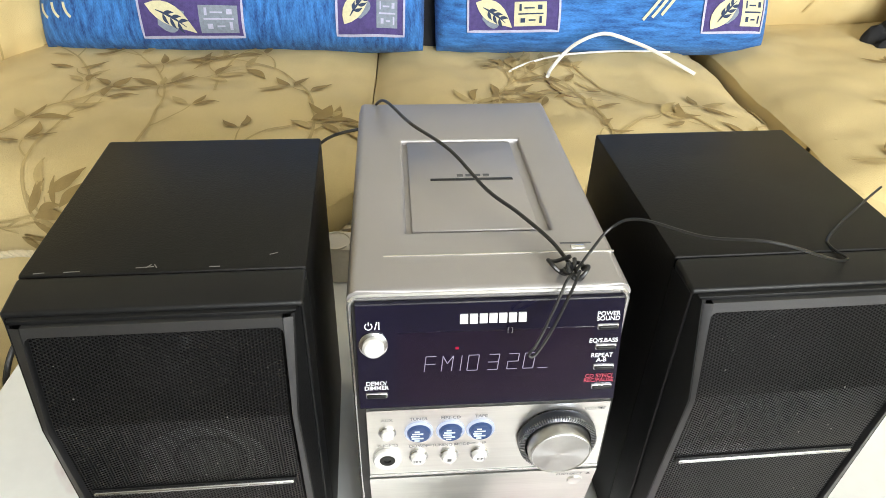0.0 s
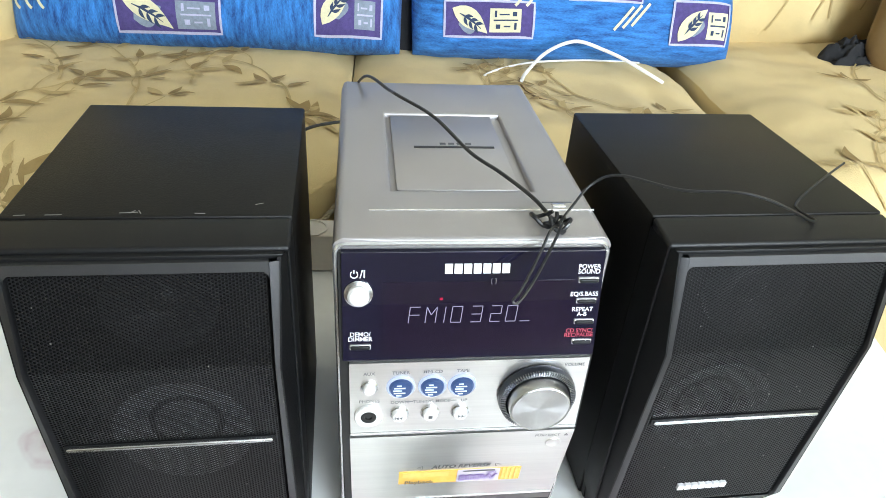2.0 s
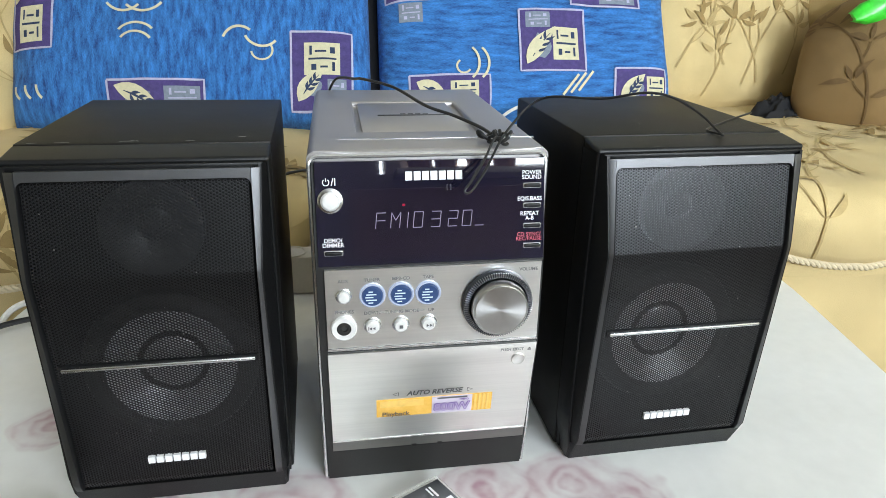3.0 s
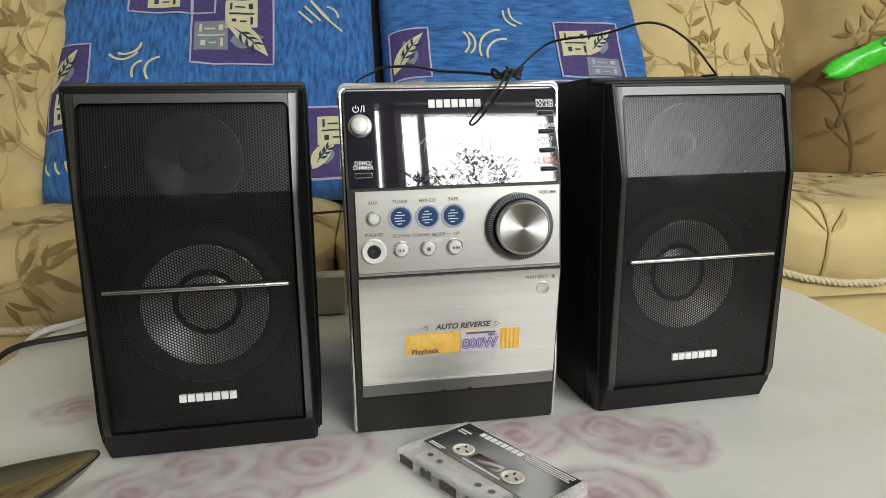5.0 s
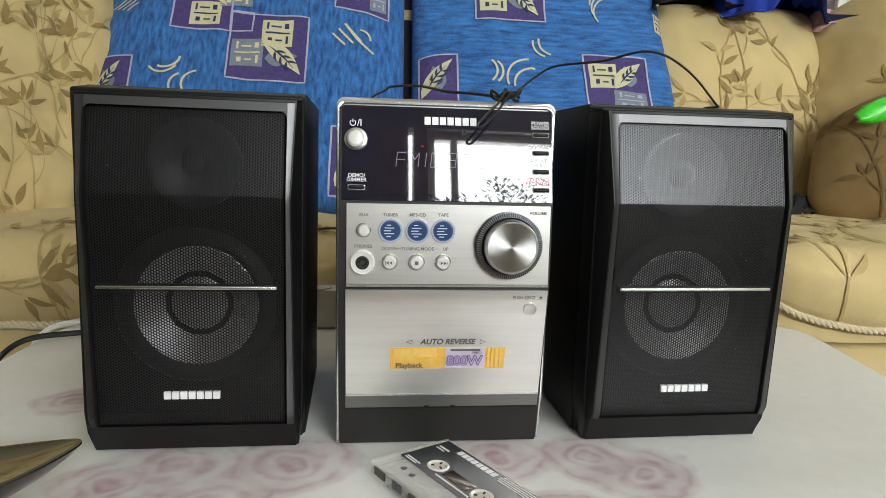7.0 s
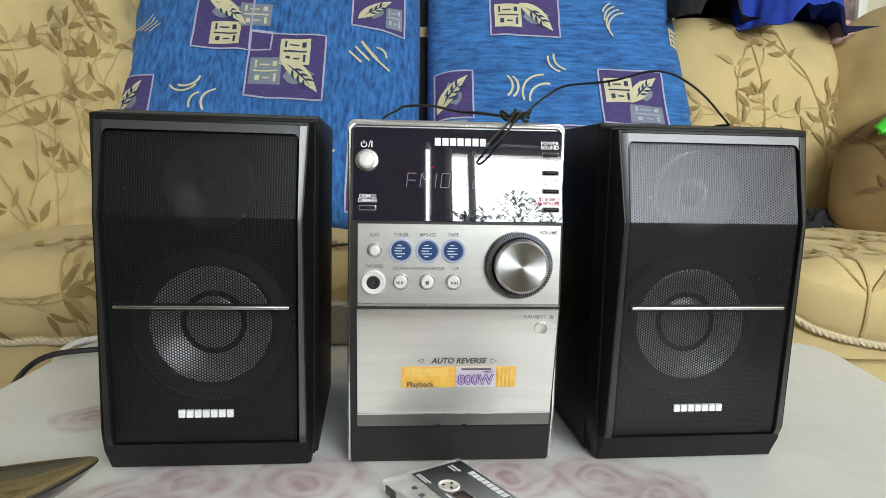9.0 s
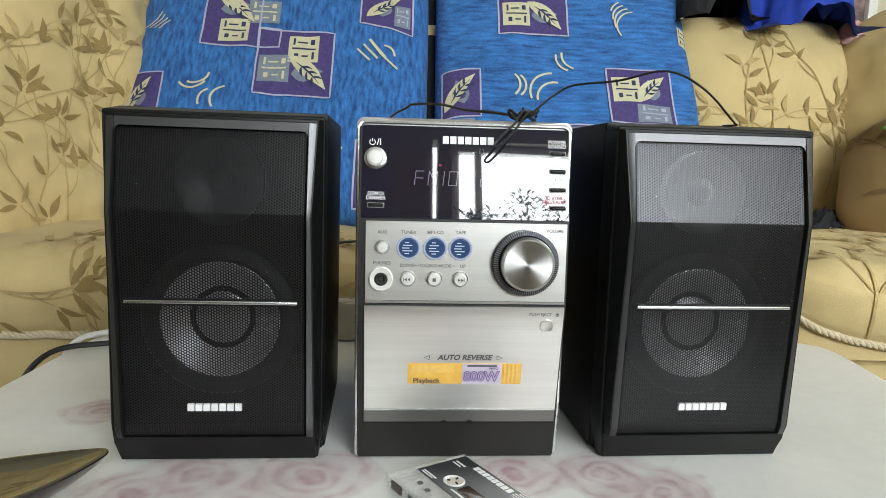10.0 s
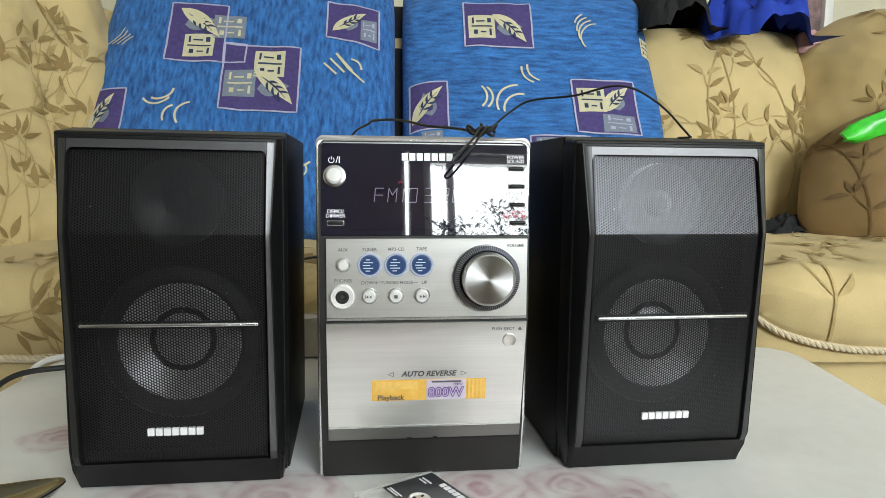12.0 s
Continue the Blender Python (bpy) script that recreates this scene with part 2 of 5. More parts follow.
def crease(m, scale, depth):
    """Long shallow creases of a sheet that was folded away, added to its fine relief."""
    n, l = m.node_tree.nodes, m.node_tree.links
    p = n["Principled BSDF"]
    fine = p.inputs["Normal"].links[0].from_socket
    tc, mp, ns, bp = n.new("ShaderNodeTexCoord"), n.new("ShaderNodeMapping"), n.new("ShaderNodeTexNoise"), n.new("ShaderNodeBump")
    mp.inputs["Scale"].default_value, mp.inputs["Rotation"].default_value = (1.0, 2.6, 1.0), (0, 0, radians(24))
    ns.inputs["Scale"].default_value, ns.inputs["Detail"].default_value, ns.inputs["Distortion"].default_value = scale, 0, 0.3
    bp.inputs["Strength"].default_value, bp.inputs["Distance"].default_value = 0.3, depth
    l.new(tc.outputs["Object"], mp.inputs["Vector"])
    l.new(mp.outputs[0], ns.inputs["Vector"])
    l.new(ns.outputs["Fac"], bp.inputs["Height"])
    l.new(fine, bp.inputs["Normal"])
    l.new(bp.outputs[0], p.inputs["Normal"])


crease(CLOTH, 4.0, 0.012)
print_roses(CLOTH, [(-0.200, -0.030, 0.044), (-0.114, -0.028, 0.040), (0.047, -0.022, 0.034), (0.120, -0.022, 0.036), (0.152, -0.050, 0.034), (-0.238, -0.060, 0.034), (-0.160, -0.085, 0.036), (-0.27, -0.12, 0.04), (0.08, -0.115, 0.035), (-0.33, 0.10, 0.03), (0.0, -0.2, 0.05), (-0.15, -0.22, 0.045), (0.17, -0.21, 0.045)])


def spun():
    """Aluminium turned on a lathe: highlights fan out from the middle."""
    m = mat("spun_aluminium", (0.60, 0.60, 0.60), 0.3, 1.0, 0.04, 60)
    n, l = m.node_tree.nodes, m.node_tree.links
    p = n["Principled BSDF"]
    tg = n.new("ShaderNodeTangent")
    tg.direction_type, tg.axis = "RADIAL", "Z"
    l.new(tg.outputs[0], p.inputs["Tangent"])
    p.inputs["Anisotropic"].default_value = 0.85
    return m


SPUN = spun()

# ---- mesh helpers ----


def thing(name, label, category, m=None, group="", kind=""):
    ob = new(name)
    ob.empty_display_size = 0.02
    ob.matrix_world = m or Matrix()
    return tagged(ob, label, category, group, kind)


def part(name, bm, material, parent=None, label="", smooth=True, m=None):
    me = bpy.data.meshes.new(name)
    bmesh.ops.recalc_face_normals(bm, faces=bm.faces)
    bm.to_mesh(me)
    bm.free()
    me.materials.append(material)
    if smooth:
        me.shade_smooth()
        me.set_sharp_from_angle(angle=radians(35))
    ob = new(name, me)
    if parent:
        ob.parent = parent
    if m:
        ob.matrix_local = m
    return tagged(ob, label) if label else ob


def box(bm, x0, x1, y0, y1, z0, z1, bevel=0.0, segs=2):
    vs = bmesh.ops.create_cube(bm, size=1)["verts"]
    for v in vs:
        v.co = Vector((x0 + (v.co.x + 0.5) * (x1 - x0), y0 + (v.co.y + 0.5) * (y1 - y0), z0 + (v.co.z + 0.5) * (z1 - z0)))
    if bevel:
        es = list({e for v in vs for e in v.link_edges})
        bmesh.ops.bevel(bm, geom=es, offset=bevel, segments=segs, profile=0.5, affect="EDGES")
    return bm


def nbox(*a, **k):
    return box(bmesh.new(), *a, **k)


def lathe(bm, prof, segs=40, m=None):
    """Turn (radius, height) pairs about z."""
    rings = []
    for r, h in prof:
        ring = []
        for i in range(segs):
            a = 2 * math.pi * i / segs
            co = Vector((r * math.cos(a), r * math.sin(a), h))
            ring.append(bm.verts.new(m @ co if m else co))
        rings.append(ring)
    for a, b in zip(rings, rings[1:]):
        for i in range(segs):
            bm.faces.new((a[i], a[(i + 1) % segs], b[(i + 1) % segs], b[i]))
    for ring, r in ((rings[0], prof[0][0]), (rings[-1], prof[-1][0])):
        if r > 1e-5:
            bm.faces.new(ring)
    bmesh.ops.remove_doubles(bm, verts=bm.verts, dist=1e-6)
    return bm


def tube(name, pts, r, material, parent=None, label="", res=8):
    """A cable through points, as a mesh swept along a smooth line."""
    P = [Vector(p) for p in pts]
    line = []
    for i in range(len(P) - 1):
        a, b, c, d = P[max(0, i - 1)], P[i], P[i + 1], P[min(len(P) - 1, i + 2)]
        for k in range(res):
            t = k / res
            line.append(0.5 * (2 * b + (c - a) * t + (2 * a - 5 * b + 4 * c - d) * t * t + (3 * b - a - 3 * c + d) * t ** 3))
    line.append(P[-1])
    bm = bmesh.new()
    rings = []
    for i, p in enumerate(line):
        d = (line[min(i + 1, len(line) - 1)] - line[max(i - 1, 0)]).normalized()
        s = d.cross(Vector((0.12, 0.21, 0.97))).normalized()
        u = s.cross(d)
        rings.append([bm.verts.new(p + r * (math.cos(a) * s + math.sin(a) * u)) for a in [2 * math.pi * k / 7 for k in range(7)]])
    for a, b in zip(rings, rings[1:]):
        for k in range(7):
            bm.faces.new((a[k], a[(k + 1) % 7], b[(k + 1) % 7], b[k]))
    bm.faces.new(rings[0])
    bm.faces.new(rings[-1])
    return part(name, bm, material, parent, label)


def lettering(text, size, shear=0.0, wide=1.0, bold=0.012):
    """Flat letters in the x-z plane, centred on the origin, as a bmesh."""
    c = bpy.data.curves.new("letters", "FONT")
    c.body, c.size, c.align_x, c.align_y, c.shear = text, size, "CENTER", "CENTER", shear
    c.space_line, c.offset, c.resolution_u = 0.8, size * bold, 3
    ob = bpy.data.objects.new("letters", c)
    scene.collection.objects.link(ob)
    bpy.context.view_layer.update()
    me = bpy.data.meshes.new_from_object(ob.evaluated_get(bpy.context.evaluated_depsgraph_get()))
    bpy.data.objects.remove(ob)
    bm = bmesh.new()
    bm.from_mesh(me)
    for v in bm.verts:
        v.co = Vector((v.co.x * wide, 0, v.co.y))
    return bm


def curve_at(prof, z):
    for (z0, y0), (z1, y1) in zip(prof, prof[1:]):
        if z <= z1:
            return y0 + (y1 - y0) * (z - z0) / (z1 - z0)
    return prof[-1][1]


def zsteps(prof, z0, z1, step=0.01):
    zs = {z0, z1} | {z for z, _ in prof if z0 < z < z1}
    n = max(1, int((z1 - z0) / step))
    zs |= {z0 + (z1 - z0) * i / n for i in range(n + 1)}
    out = []
    for z in sorted(zs):
        if not out or z - out[-1] > 1e-5:
            out.append(z)
    return out


def skin(bm, prof, x0, x1, z0, z1, proud, back):
    """A slab that follows a bent front: x0..x1, z0..z1, proud of the profile, down to y = back (or a thickness below it, if None)."""
    zs = zsteps(prof, z0, z1)
    rows = []
    for z in zs:
        f = curve_at(prof, z) - proud
        b = f + 0.003 if back is None else back
        rows.append([bm.verts.new((x, y, z)) for x, y in ((x0, b), (x0, f), (x1, f), (x1, b))])
    for a, b in zip(rows, rows[1:]):
        for k in range(4):
            bm.faces.new((a[k], a[(k + 1) % 4], b[(k + 1) % 4], b[k]))
    bm.faces.new(rows[0])
    bm.faces.new(rows[-1])
    return bm


def onto(bm, prof, x, z, proud):
    """Lay flat letters or marks on a bent front."""
    for v in bm.verts:
        v.co.x += x
        v.co.z += z
        v.co.y += curve_at(prof, v.co.z) - proud
    return bm

# ---- room ----
FLOOR_Z, X0, X1, Y0, Y1, TOP = -0.42, -2.1, 2.3, WIN_Y, 1.72, 2.15
tagged(part("floor", nbox(X0, X1, Y0, Y1, FLOOR_Z - 0.1, FLOOR_Z), FLOOR), "brown tiled floor under the sofa", "floor", kind="structure")
tagged(part("ceiling", nbox(X0, X1, Y0, Y1, TOP, TOP + 0.1), CEILING), "plain white painted ceiling", "ceiling", kind="structure")
tagged(part("wall_north", nbox(X0, X1, Y1, Y1 + 0.15, FLOOR_Z, TOP), PLASTER), "cream plaster wall behind the sofa", "wall", kind="structure")
tagged(part("wall_west", nbox(X0 - 0.15, X0, Y0 - 0.15, Y1 + 0.15, FLOOR_Z, TOP), PLASTER), "plain cream plaster wall", "wall", kind="structure")
tagged(part("wall_east", nbox(X1, X1 + 0.15, Y0 - 0.15, Y1 + 0.15, FLOOR_Z, TOP), PLASTER), "plain cream plaster wall", "wall", kind="structure")
bm = bmesh.new()
for a, b, c, d in ((X0, 0.23, FLOOR_Z, TOP), (0.23, 0.258, FLOOR_Z, WIN_Z0), (0.23, 0.258, WIN_Z1, TOP), (0.258, WIN_X0, FLOOR_Z, TOP), (WIN_X1, X1, FLOOR_Z, TOP), (WIN_X0, WIN_X1, FLOOR_Z, WIN_Z0), (WIN_X0, WIN_X1, WIN_Z1, TOP)):
    box(bm, a, b, Y0 - 0.15, Y0, c, d)
tagged(part("wall_south", bm, PANELLING), "brown painted wall with a wide window", "wall", kind="structure")
win = thing("window_1", "wide white framed window full of daylight", "window", pose(0, Y0 - 0.09, 0), kind="structure")
bm = bmesh.new()
for a, b, c, d in ((WIN_X0, WIN_X0 + 0.045, WIN_Z0, WIN_Z1), (WIN_X1 - 0.045, WIN_X1, WIN_Z0, WIN_Z1), (WIN_X0 + 0.045, WIN_X1 - 0.045, WIN_Z0, WIN_Z0 + 0.045), (WIN_X0 + 0.045, WIN_X1 - 0.045, WIN_Z1 - 0.045, WIN_Z1)):
    box(bm, a, b, -0.002, 0.05, c, d, 0.004)
part("window_frame", bm, FRAME_WHITE, win)
for x in (0.48, 1.21):
    part("mullion", nbox(x - 0.02, x + 0.02, 0, 0.048, WIN_Z0 + 0.045, WIN_Z1 - 0.045, bevel=0.004), FRAME_WHITE, win)
for a, b in ((WIN_X0 + 0.045, 0.46), (0.50, 1.19), (1.23, WIN_X1 - 0.045)):
    part("pane", nbox(a, b, 0.02, 0.026, WIN_Z0 + 0.045, WIN_Z1 - 0.045), PANE, win, smooth=False).visible_shadow = False
part("side_pane", nbox(0.231, 0.257, 0.02, 0.026, WIN_Z0, WIN_Z1), PANE, win, smooth=False).visible_shadow = False
part("window_sill", nbox(WIN_X0 - 0.04, WIN_X1 + 0.04, 0.092, 0.27, WIN_Z0 - 0.03, WIN_Z0, bevel=0.006), FRAME_WHITE, win)


def pot_plant(x, y, z, s, seed):
    rnd = random.Random(seed)
    t = thing("pot_plant", "leafy green plant in a terracotta pot on the sill", "plant", pose(x, y, z), group="plants on the window sill")
    part("pot", lathe(bmesh.new(), [(0.0, 0), (0.05, 0), (0.07, 0.11), (0.076, 0.11), (0.076, 0.13), (0.066, 0.13), (0.062, 0.11), (0.0, 0.105)], 20), POT, t)
    bm = bmesh.new()
    for i in range(380):
        a, r, h = rnd.uniform(0, 6.28), rnd.uniform(0.02, 0.13) * s, rnd.uniform(0.18, 0.52) * s
        c = Vector((r * math.cos(a), r * math.sin(a) * 0.5, h))
        d = Vector((math.cos(a), math.sin(a), rnd.uniform(-0.6, 0.8))).normalized()
        sd = d.cross(Vector((0, 0.3, 1))).normalized() * rnd.uniform(0.006, 0.012)
        ln = d * rnd.uniform(0.025, 0.06)
        q = [bm.verts.new(c + o) for o in (-ln * 0.5, sd + ln * 0.05, ln * 0.5, -sd + ln * 0.05)]
        bm.faces.new(q)
        if i % 12 == 0:
            e = bm.verts.new(Vector((0.004, 0, 0.10)))
            f = bm.verts.new(Vector((-0.004, 0, 0.10)))
            bm.faces.new((e, f, q[0]))
    part("foliage", bm, LEAF, t, smooth=False)


for i, (x, s) in enumerate(((0.41, 0.98), (0.54, 1.0), (0.70, 1.18), (0.83, 1.12), (1.56, 0.95))):
    pot_plant(x, Y0 + 0.095, WIN_Z0, s, i)

# ---- table ----
TABLE = [(-0.465, -0.24), (0.458, -0.24), (0.548, 0.40), (-0.465, 0.40)]


def slab(bm, quad, z0, z1, bevel):
    lo = [bm.verts.new((x, y, z0)) for x, y in quad]
    hi = [bm.verts.new((x, y, z1)) for x, y in quad]
    bm.faces.new(lo)
    bm.faces.new(hi)
    for i in range(4):
        bm.faces.new((lo[i], lo[(i + 1) % 4], hi[(i + 1) % 4], hi[i]))
    bmesh.ops.bevel(bm, geom=list(bm.edges), offset=bevel, segments=3, profile=0.5, affect="EDGES")
    return bm


table = thing("coffee_table", "low wooden coffee table under a white oilcloth", "table", pose(0, 0, FLOOR_Z))
part("tabletop", slab(bmesh.new(), [(x * 0.97, y * 0.985 - 0.004) for x, y in TABLE], -FLOOR_Z - 0.035, -FLOOR_Z - 0.005, 0.004), WOOD, table)
for x, y in ((-0.40, -0.17), (0.39, -0.17), (0.46, 0.32), (-0.40, 0.32)):
    part("leg", nbox(x - 0.025, x + 0.025, y - 0.025, y + 0.025, 0, -FLOOR_Z - 0.034, bevel=0.004), WOOD, table)

# the oilcloth: flat on the table, rounding over its edge and hanging in shallow folds
bm = bmesh.new()
N = 160
rings = []
cx, cy = 0.02, 0.08


def rim(k):
    """A point of the table's outline with rounded corners, and the way out from it."""
    a = 2 * math.pi * k / N
    dx, dy = math.cos(a), math.sin(a)
    lo, hi = 0.0, 2.0
    for _ in range(30):
        m = (lo + hi) / 2
        x, y = cx + dx * m, cy + dy * m
        left, right = -0.465, 0.548 + (y - 0.40) * 0.14
        u = max(abs((x - (left + right) / 2) / ((right - left) / 2)), 1e-6)
        v = max(abs((y - 0.08) / 0.32), 1e-6)
        if u ** 14 + v ** 14 < 1:
            lo = m
        else:
            hi = m
    return cx + dx * lo, cy + dy * lo, dx, dy


for f in (0.15, 0.4, 0.7, 0.9, 0.97):
    rings.append([bm.verts.new((cx + (x - cx) * f, cy + (y - cy) * f, 0)) for x, y, _, _ in map(rim, range(N))])
for out, z in ((0.0, -0.001), (0.004, -0.005), (0.006, -0.012), (0.007, -0.04), (0.010, -0.10), (0.014, -0.17), (0.016, -0.22)):
    ring = []
    for k in range(N):
        x, y, dx, dy = rim(k)
        fold = out + max(0.0, -z - 0.012) * 0.10 * (math.sin(k * 0.75) + 0.6 * math.sin(k * 0.31 + 1))
        if y > 0.3:
            fold *= 0.35
        ring.append(bm.verts.new((x + dx * fold, y + dy * fold, z)))
    rings.append(ring)
mid = bm.verts.new((cx, cy, 0))
for k in range(N):
    bm.faces.new((mid, rings[0][k], rings[0][(k + 1) % N]))
for a, b in zip(rings, rings[1:]):
    for k in range(N):
        bm.faces.new((a[k], a[(k + 1) % N], b[(k + 1) % N], b[k]))
oil = thing("tablecloth", "white oilcloth with faded mauve rose print on the table", "tablecloth")
part("cloth", bm, CLOTH, oil)


def ribbon(bm, pts, w, f):
    prev = None
    for i, (x, y) in enumerate(pts):
        ax, ay = pts[max(0, i - 1)]
        bx, by = pts[min(len(pts) - 1, i + 1)]
        L = math.hypot(bx - ax, by - ay) or 1
        ww = w[i] if isinstance(w, (list, tuple)) else w
        nx, ny = -(by - ay) / L * ww / 2, (bx - ax) / L * ww / 2
        pair = [bm.verts.new(f(x + nx, y + ny)), bm.verts.new(f(x - nx, y - ny))]
        if prev:
            bm.faces.new((prev[0], prev[1], pair[1], pair[0]))
        prev = pair


# ---- sofa ----


class Pad:
    """A stuffed cushion: centre c, axes ex, ey and the outward en, half sizes a, b and half thickness t; p: how square its shoulders are."""

    def __init__(self, c, ex, ey, a, b, t, p=4.0, q=0.5, lump=0.006, seed=0, pinch=0.06, soft=0.0):
        self.c, self.ex, self.ey = Vector(c), Vector(ex).normalized(), Vector(ey).normalized()
        self.en = self.ex.cross(self.ey).normalized()
        self.a, self.b, self.t, self.p, self.q, self.lump, self.seed, self.pinch, self.soft = a, b, t, p, q, lump, seed, pinch, soft

    def at(self, u, v, off=0.0, side=1):
        """u, v from -1 to 1."""
        u, v = max(-1, min(1, u)), max(-1, min(1, v))
        k = max(0.0, (1 - abs(u) ** self.p) * (1 - abs(v) ** self.p)) ** self.q
        x = self.a * u * (1 - self.pinch * (1 - abs(v) ** 2) * abs(u) ** 3) * (1 - self.soft * abs(v) ** 3.5 * abs(u))
        y = self.b * v * (1 - self.pinch * (1 - abs(u) ** 2) * abs(v) ** 3) * (1 - self.soft * abs(u) ** 3.5 * abs(v))
        w = self.lump * noise.noise(Vector((x * 7 + self.seed * 3.1, y * 7, side * 2.0))) + 0.4 * self.lump * noise.noise(Vector((x * 22, y * 22, self.seed)))
        return self.c + self.ex * x + self.ey * y + self.en * (side * (self.t * k + w * min(1, k * 2) + off))

    def flat(self, x, y, off=0.0012):
        """From metres across and up its face."""
        return self.at(x / self.a, y / self.b, off)

    def mesh(self, n=40):
        bm = bmesh.new()
        # denser towards the edges, where it rounds off
        s = [math.sin(math.pi / 2 * (2 * i / n - 1)) for i in range(n + 1)]
        front = [[bm.verts.new(self.at(u, v)) for u in s] for v in s]
        back = [[bm.verts.new(self.at(u, v, 0, -1)) for u in s] for v in s]
        for g in (front, back):
            for i in range(n):
                for j in range(n):
                    bm.faces.new((g[i][j], g[i][j + 1], g[i + 1][j + 1], g[i + 1][j]))
        bmesh.ops.remove_doubles(bm, verts=bm.verts, dist=1e-5)
        return bm


class Seat:
    """A seat cushion: flat on top, rolling over its front edge. y runs along its skin, from its middle."""

    def __init__(self, xa, xb, ya, yb, top, seed):
        self.xa, self.xb, self.ya, self.seed = xa, xb, ya, seed
        pr = [(yb, top - 0.03), (yb - 0.03, top - 0.012), (yb - 0.10, top), (ya + 0.20, top + 0.006), (ya + 0.10, top + 0.003)]
        pr += [(ya + 0.062 - 0.062 * math.sin(a), top - 0.055 + 0.055 * math.cos(a)) for a in [radians(90 * k / 6) for k in range(7)]]
        pr += [(ya + 0.004, top - 0.085), (ya + 0.014, top - 0.115), (ya + 0.03, top - 0.130)]
        self.pr = pr[::-1]
        self.s = [0.0]
        for (a, b), (c, d) in zip(self.pr, self.pr[1:]):
            self.s.append(self.s[-1] + math.hypot(c - a, d - b))
        self.a, self.b = (xb - xa) / 2, self.s[-1] / 2

    def at(self, u, v, off=0.0):
        u, v = max(-1, min(1, u)), max(-1, min(1, v))
        s = (v + 1) / 2 * self.s[-1]
        k = max(i for i in range(len(self.s) - 1) if self.s[i] <= s + 1e-9)
        f = (s - self.s[k]) / (self.s[k + 1] - self.s[k])
        (y0, z0), (y1, z1) = self.pr[k], self.pr[k + 1]
        L = math.hypot(y1 - y0, z1 - z0)
        ny, nz = -(z1 - z0) / L, (y1 - y0) / L
        x = (self.xa + self.xb) / 2 + u * self.a
        y, z = y0 + (y1 - y0) * f, z0 + (z1 - z0) * f
        w = 0.009 * noise.noise(Vector((x * 5, s * 6, self.seed))) + 0.004 * noise.noise(Vector((x * 16, s * 18, self.seed)))
        w += 0.0035 * noise.noise(Vector((x * 26, s * 5, self.seed + 4)))
        drop = 0.030 * abs(u) ** (self.a / 0.035)
        w += off - drop
        z += 0.03 * abs(u) ** 9 if s < 0.09 else 0
        return Vector((x, y + ny * w + 0.02 * abs(u) ** 12 * (1 if s < 0.25 else 0), z + nz * w))

    def flat(self, x, y, off=0.0012):
        return self.at(x / self.a, y / self.b, off)

    def mesh(self):
        bm = bmesh.new()
        us = [math.sin(math.pi / 2 * (2 * i / 70 - 1)) for i in range(71)]
        g = [[bm.verts.new(self.at(u, 2 * j / 90 - 1)) for u in us] for j in range(91)]
        low = [[bm.verts.new(Vector((v.co.x, max(v.co.y, self.ya + 0.03), -0.034))) for v in row] for row in (g[0], g[-1])]
        for j in range(90):
            for i in range(70):
                bm.faces.new((g[j][i], g[j][i + 1], g[j + 1][i + 1], g[j + 1][i]))
        for i in (0, 70):
            side = [bm.verts.new(Vector((row[i].co.x, max(row[i].co.y, self.ya + 0.03), -0.034))) for row in g]
            for j in range(90):
                bm.faces.new((g[j][i], g[j + 1][i], side[j + 1], side[j]))
        for row, lo in zip((g[0], g[-1]), low):
            for i in range(70):
                bm.faces.new((row[i], row[i + 1], lo[i + 1], lo[i]))
        return bm


def leaf_shape(bm, f, x, y, ang, L, w, bend=0.15):
    pts = []
    n = 9
    for i in range(n):
        t = i / (n - 1)
        lx, ly = L * t, bend * L * math.sin(math.pi * t)
        pts.append((x + lx * math.cos(ang) - ly * math.sin(ang), y + lx * math.sin(ang) + ly * math.cos(ang)))
    ribbon(bm, pts, [max(0.0012, w * math.sin(math.pi * (i / (n - 1)) ** 0.8)) for i in range(n)], f)


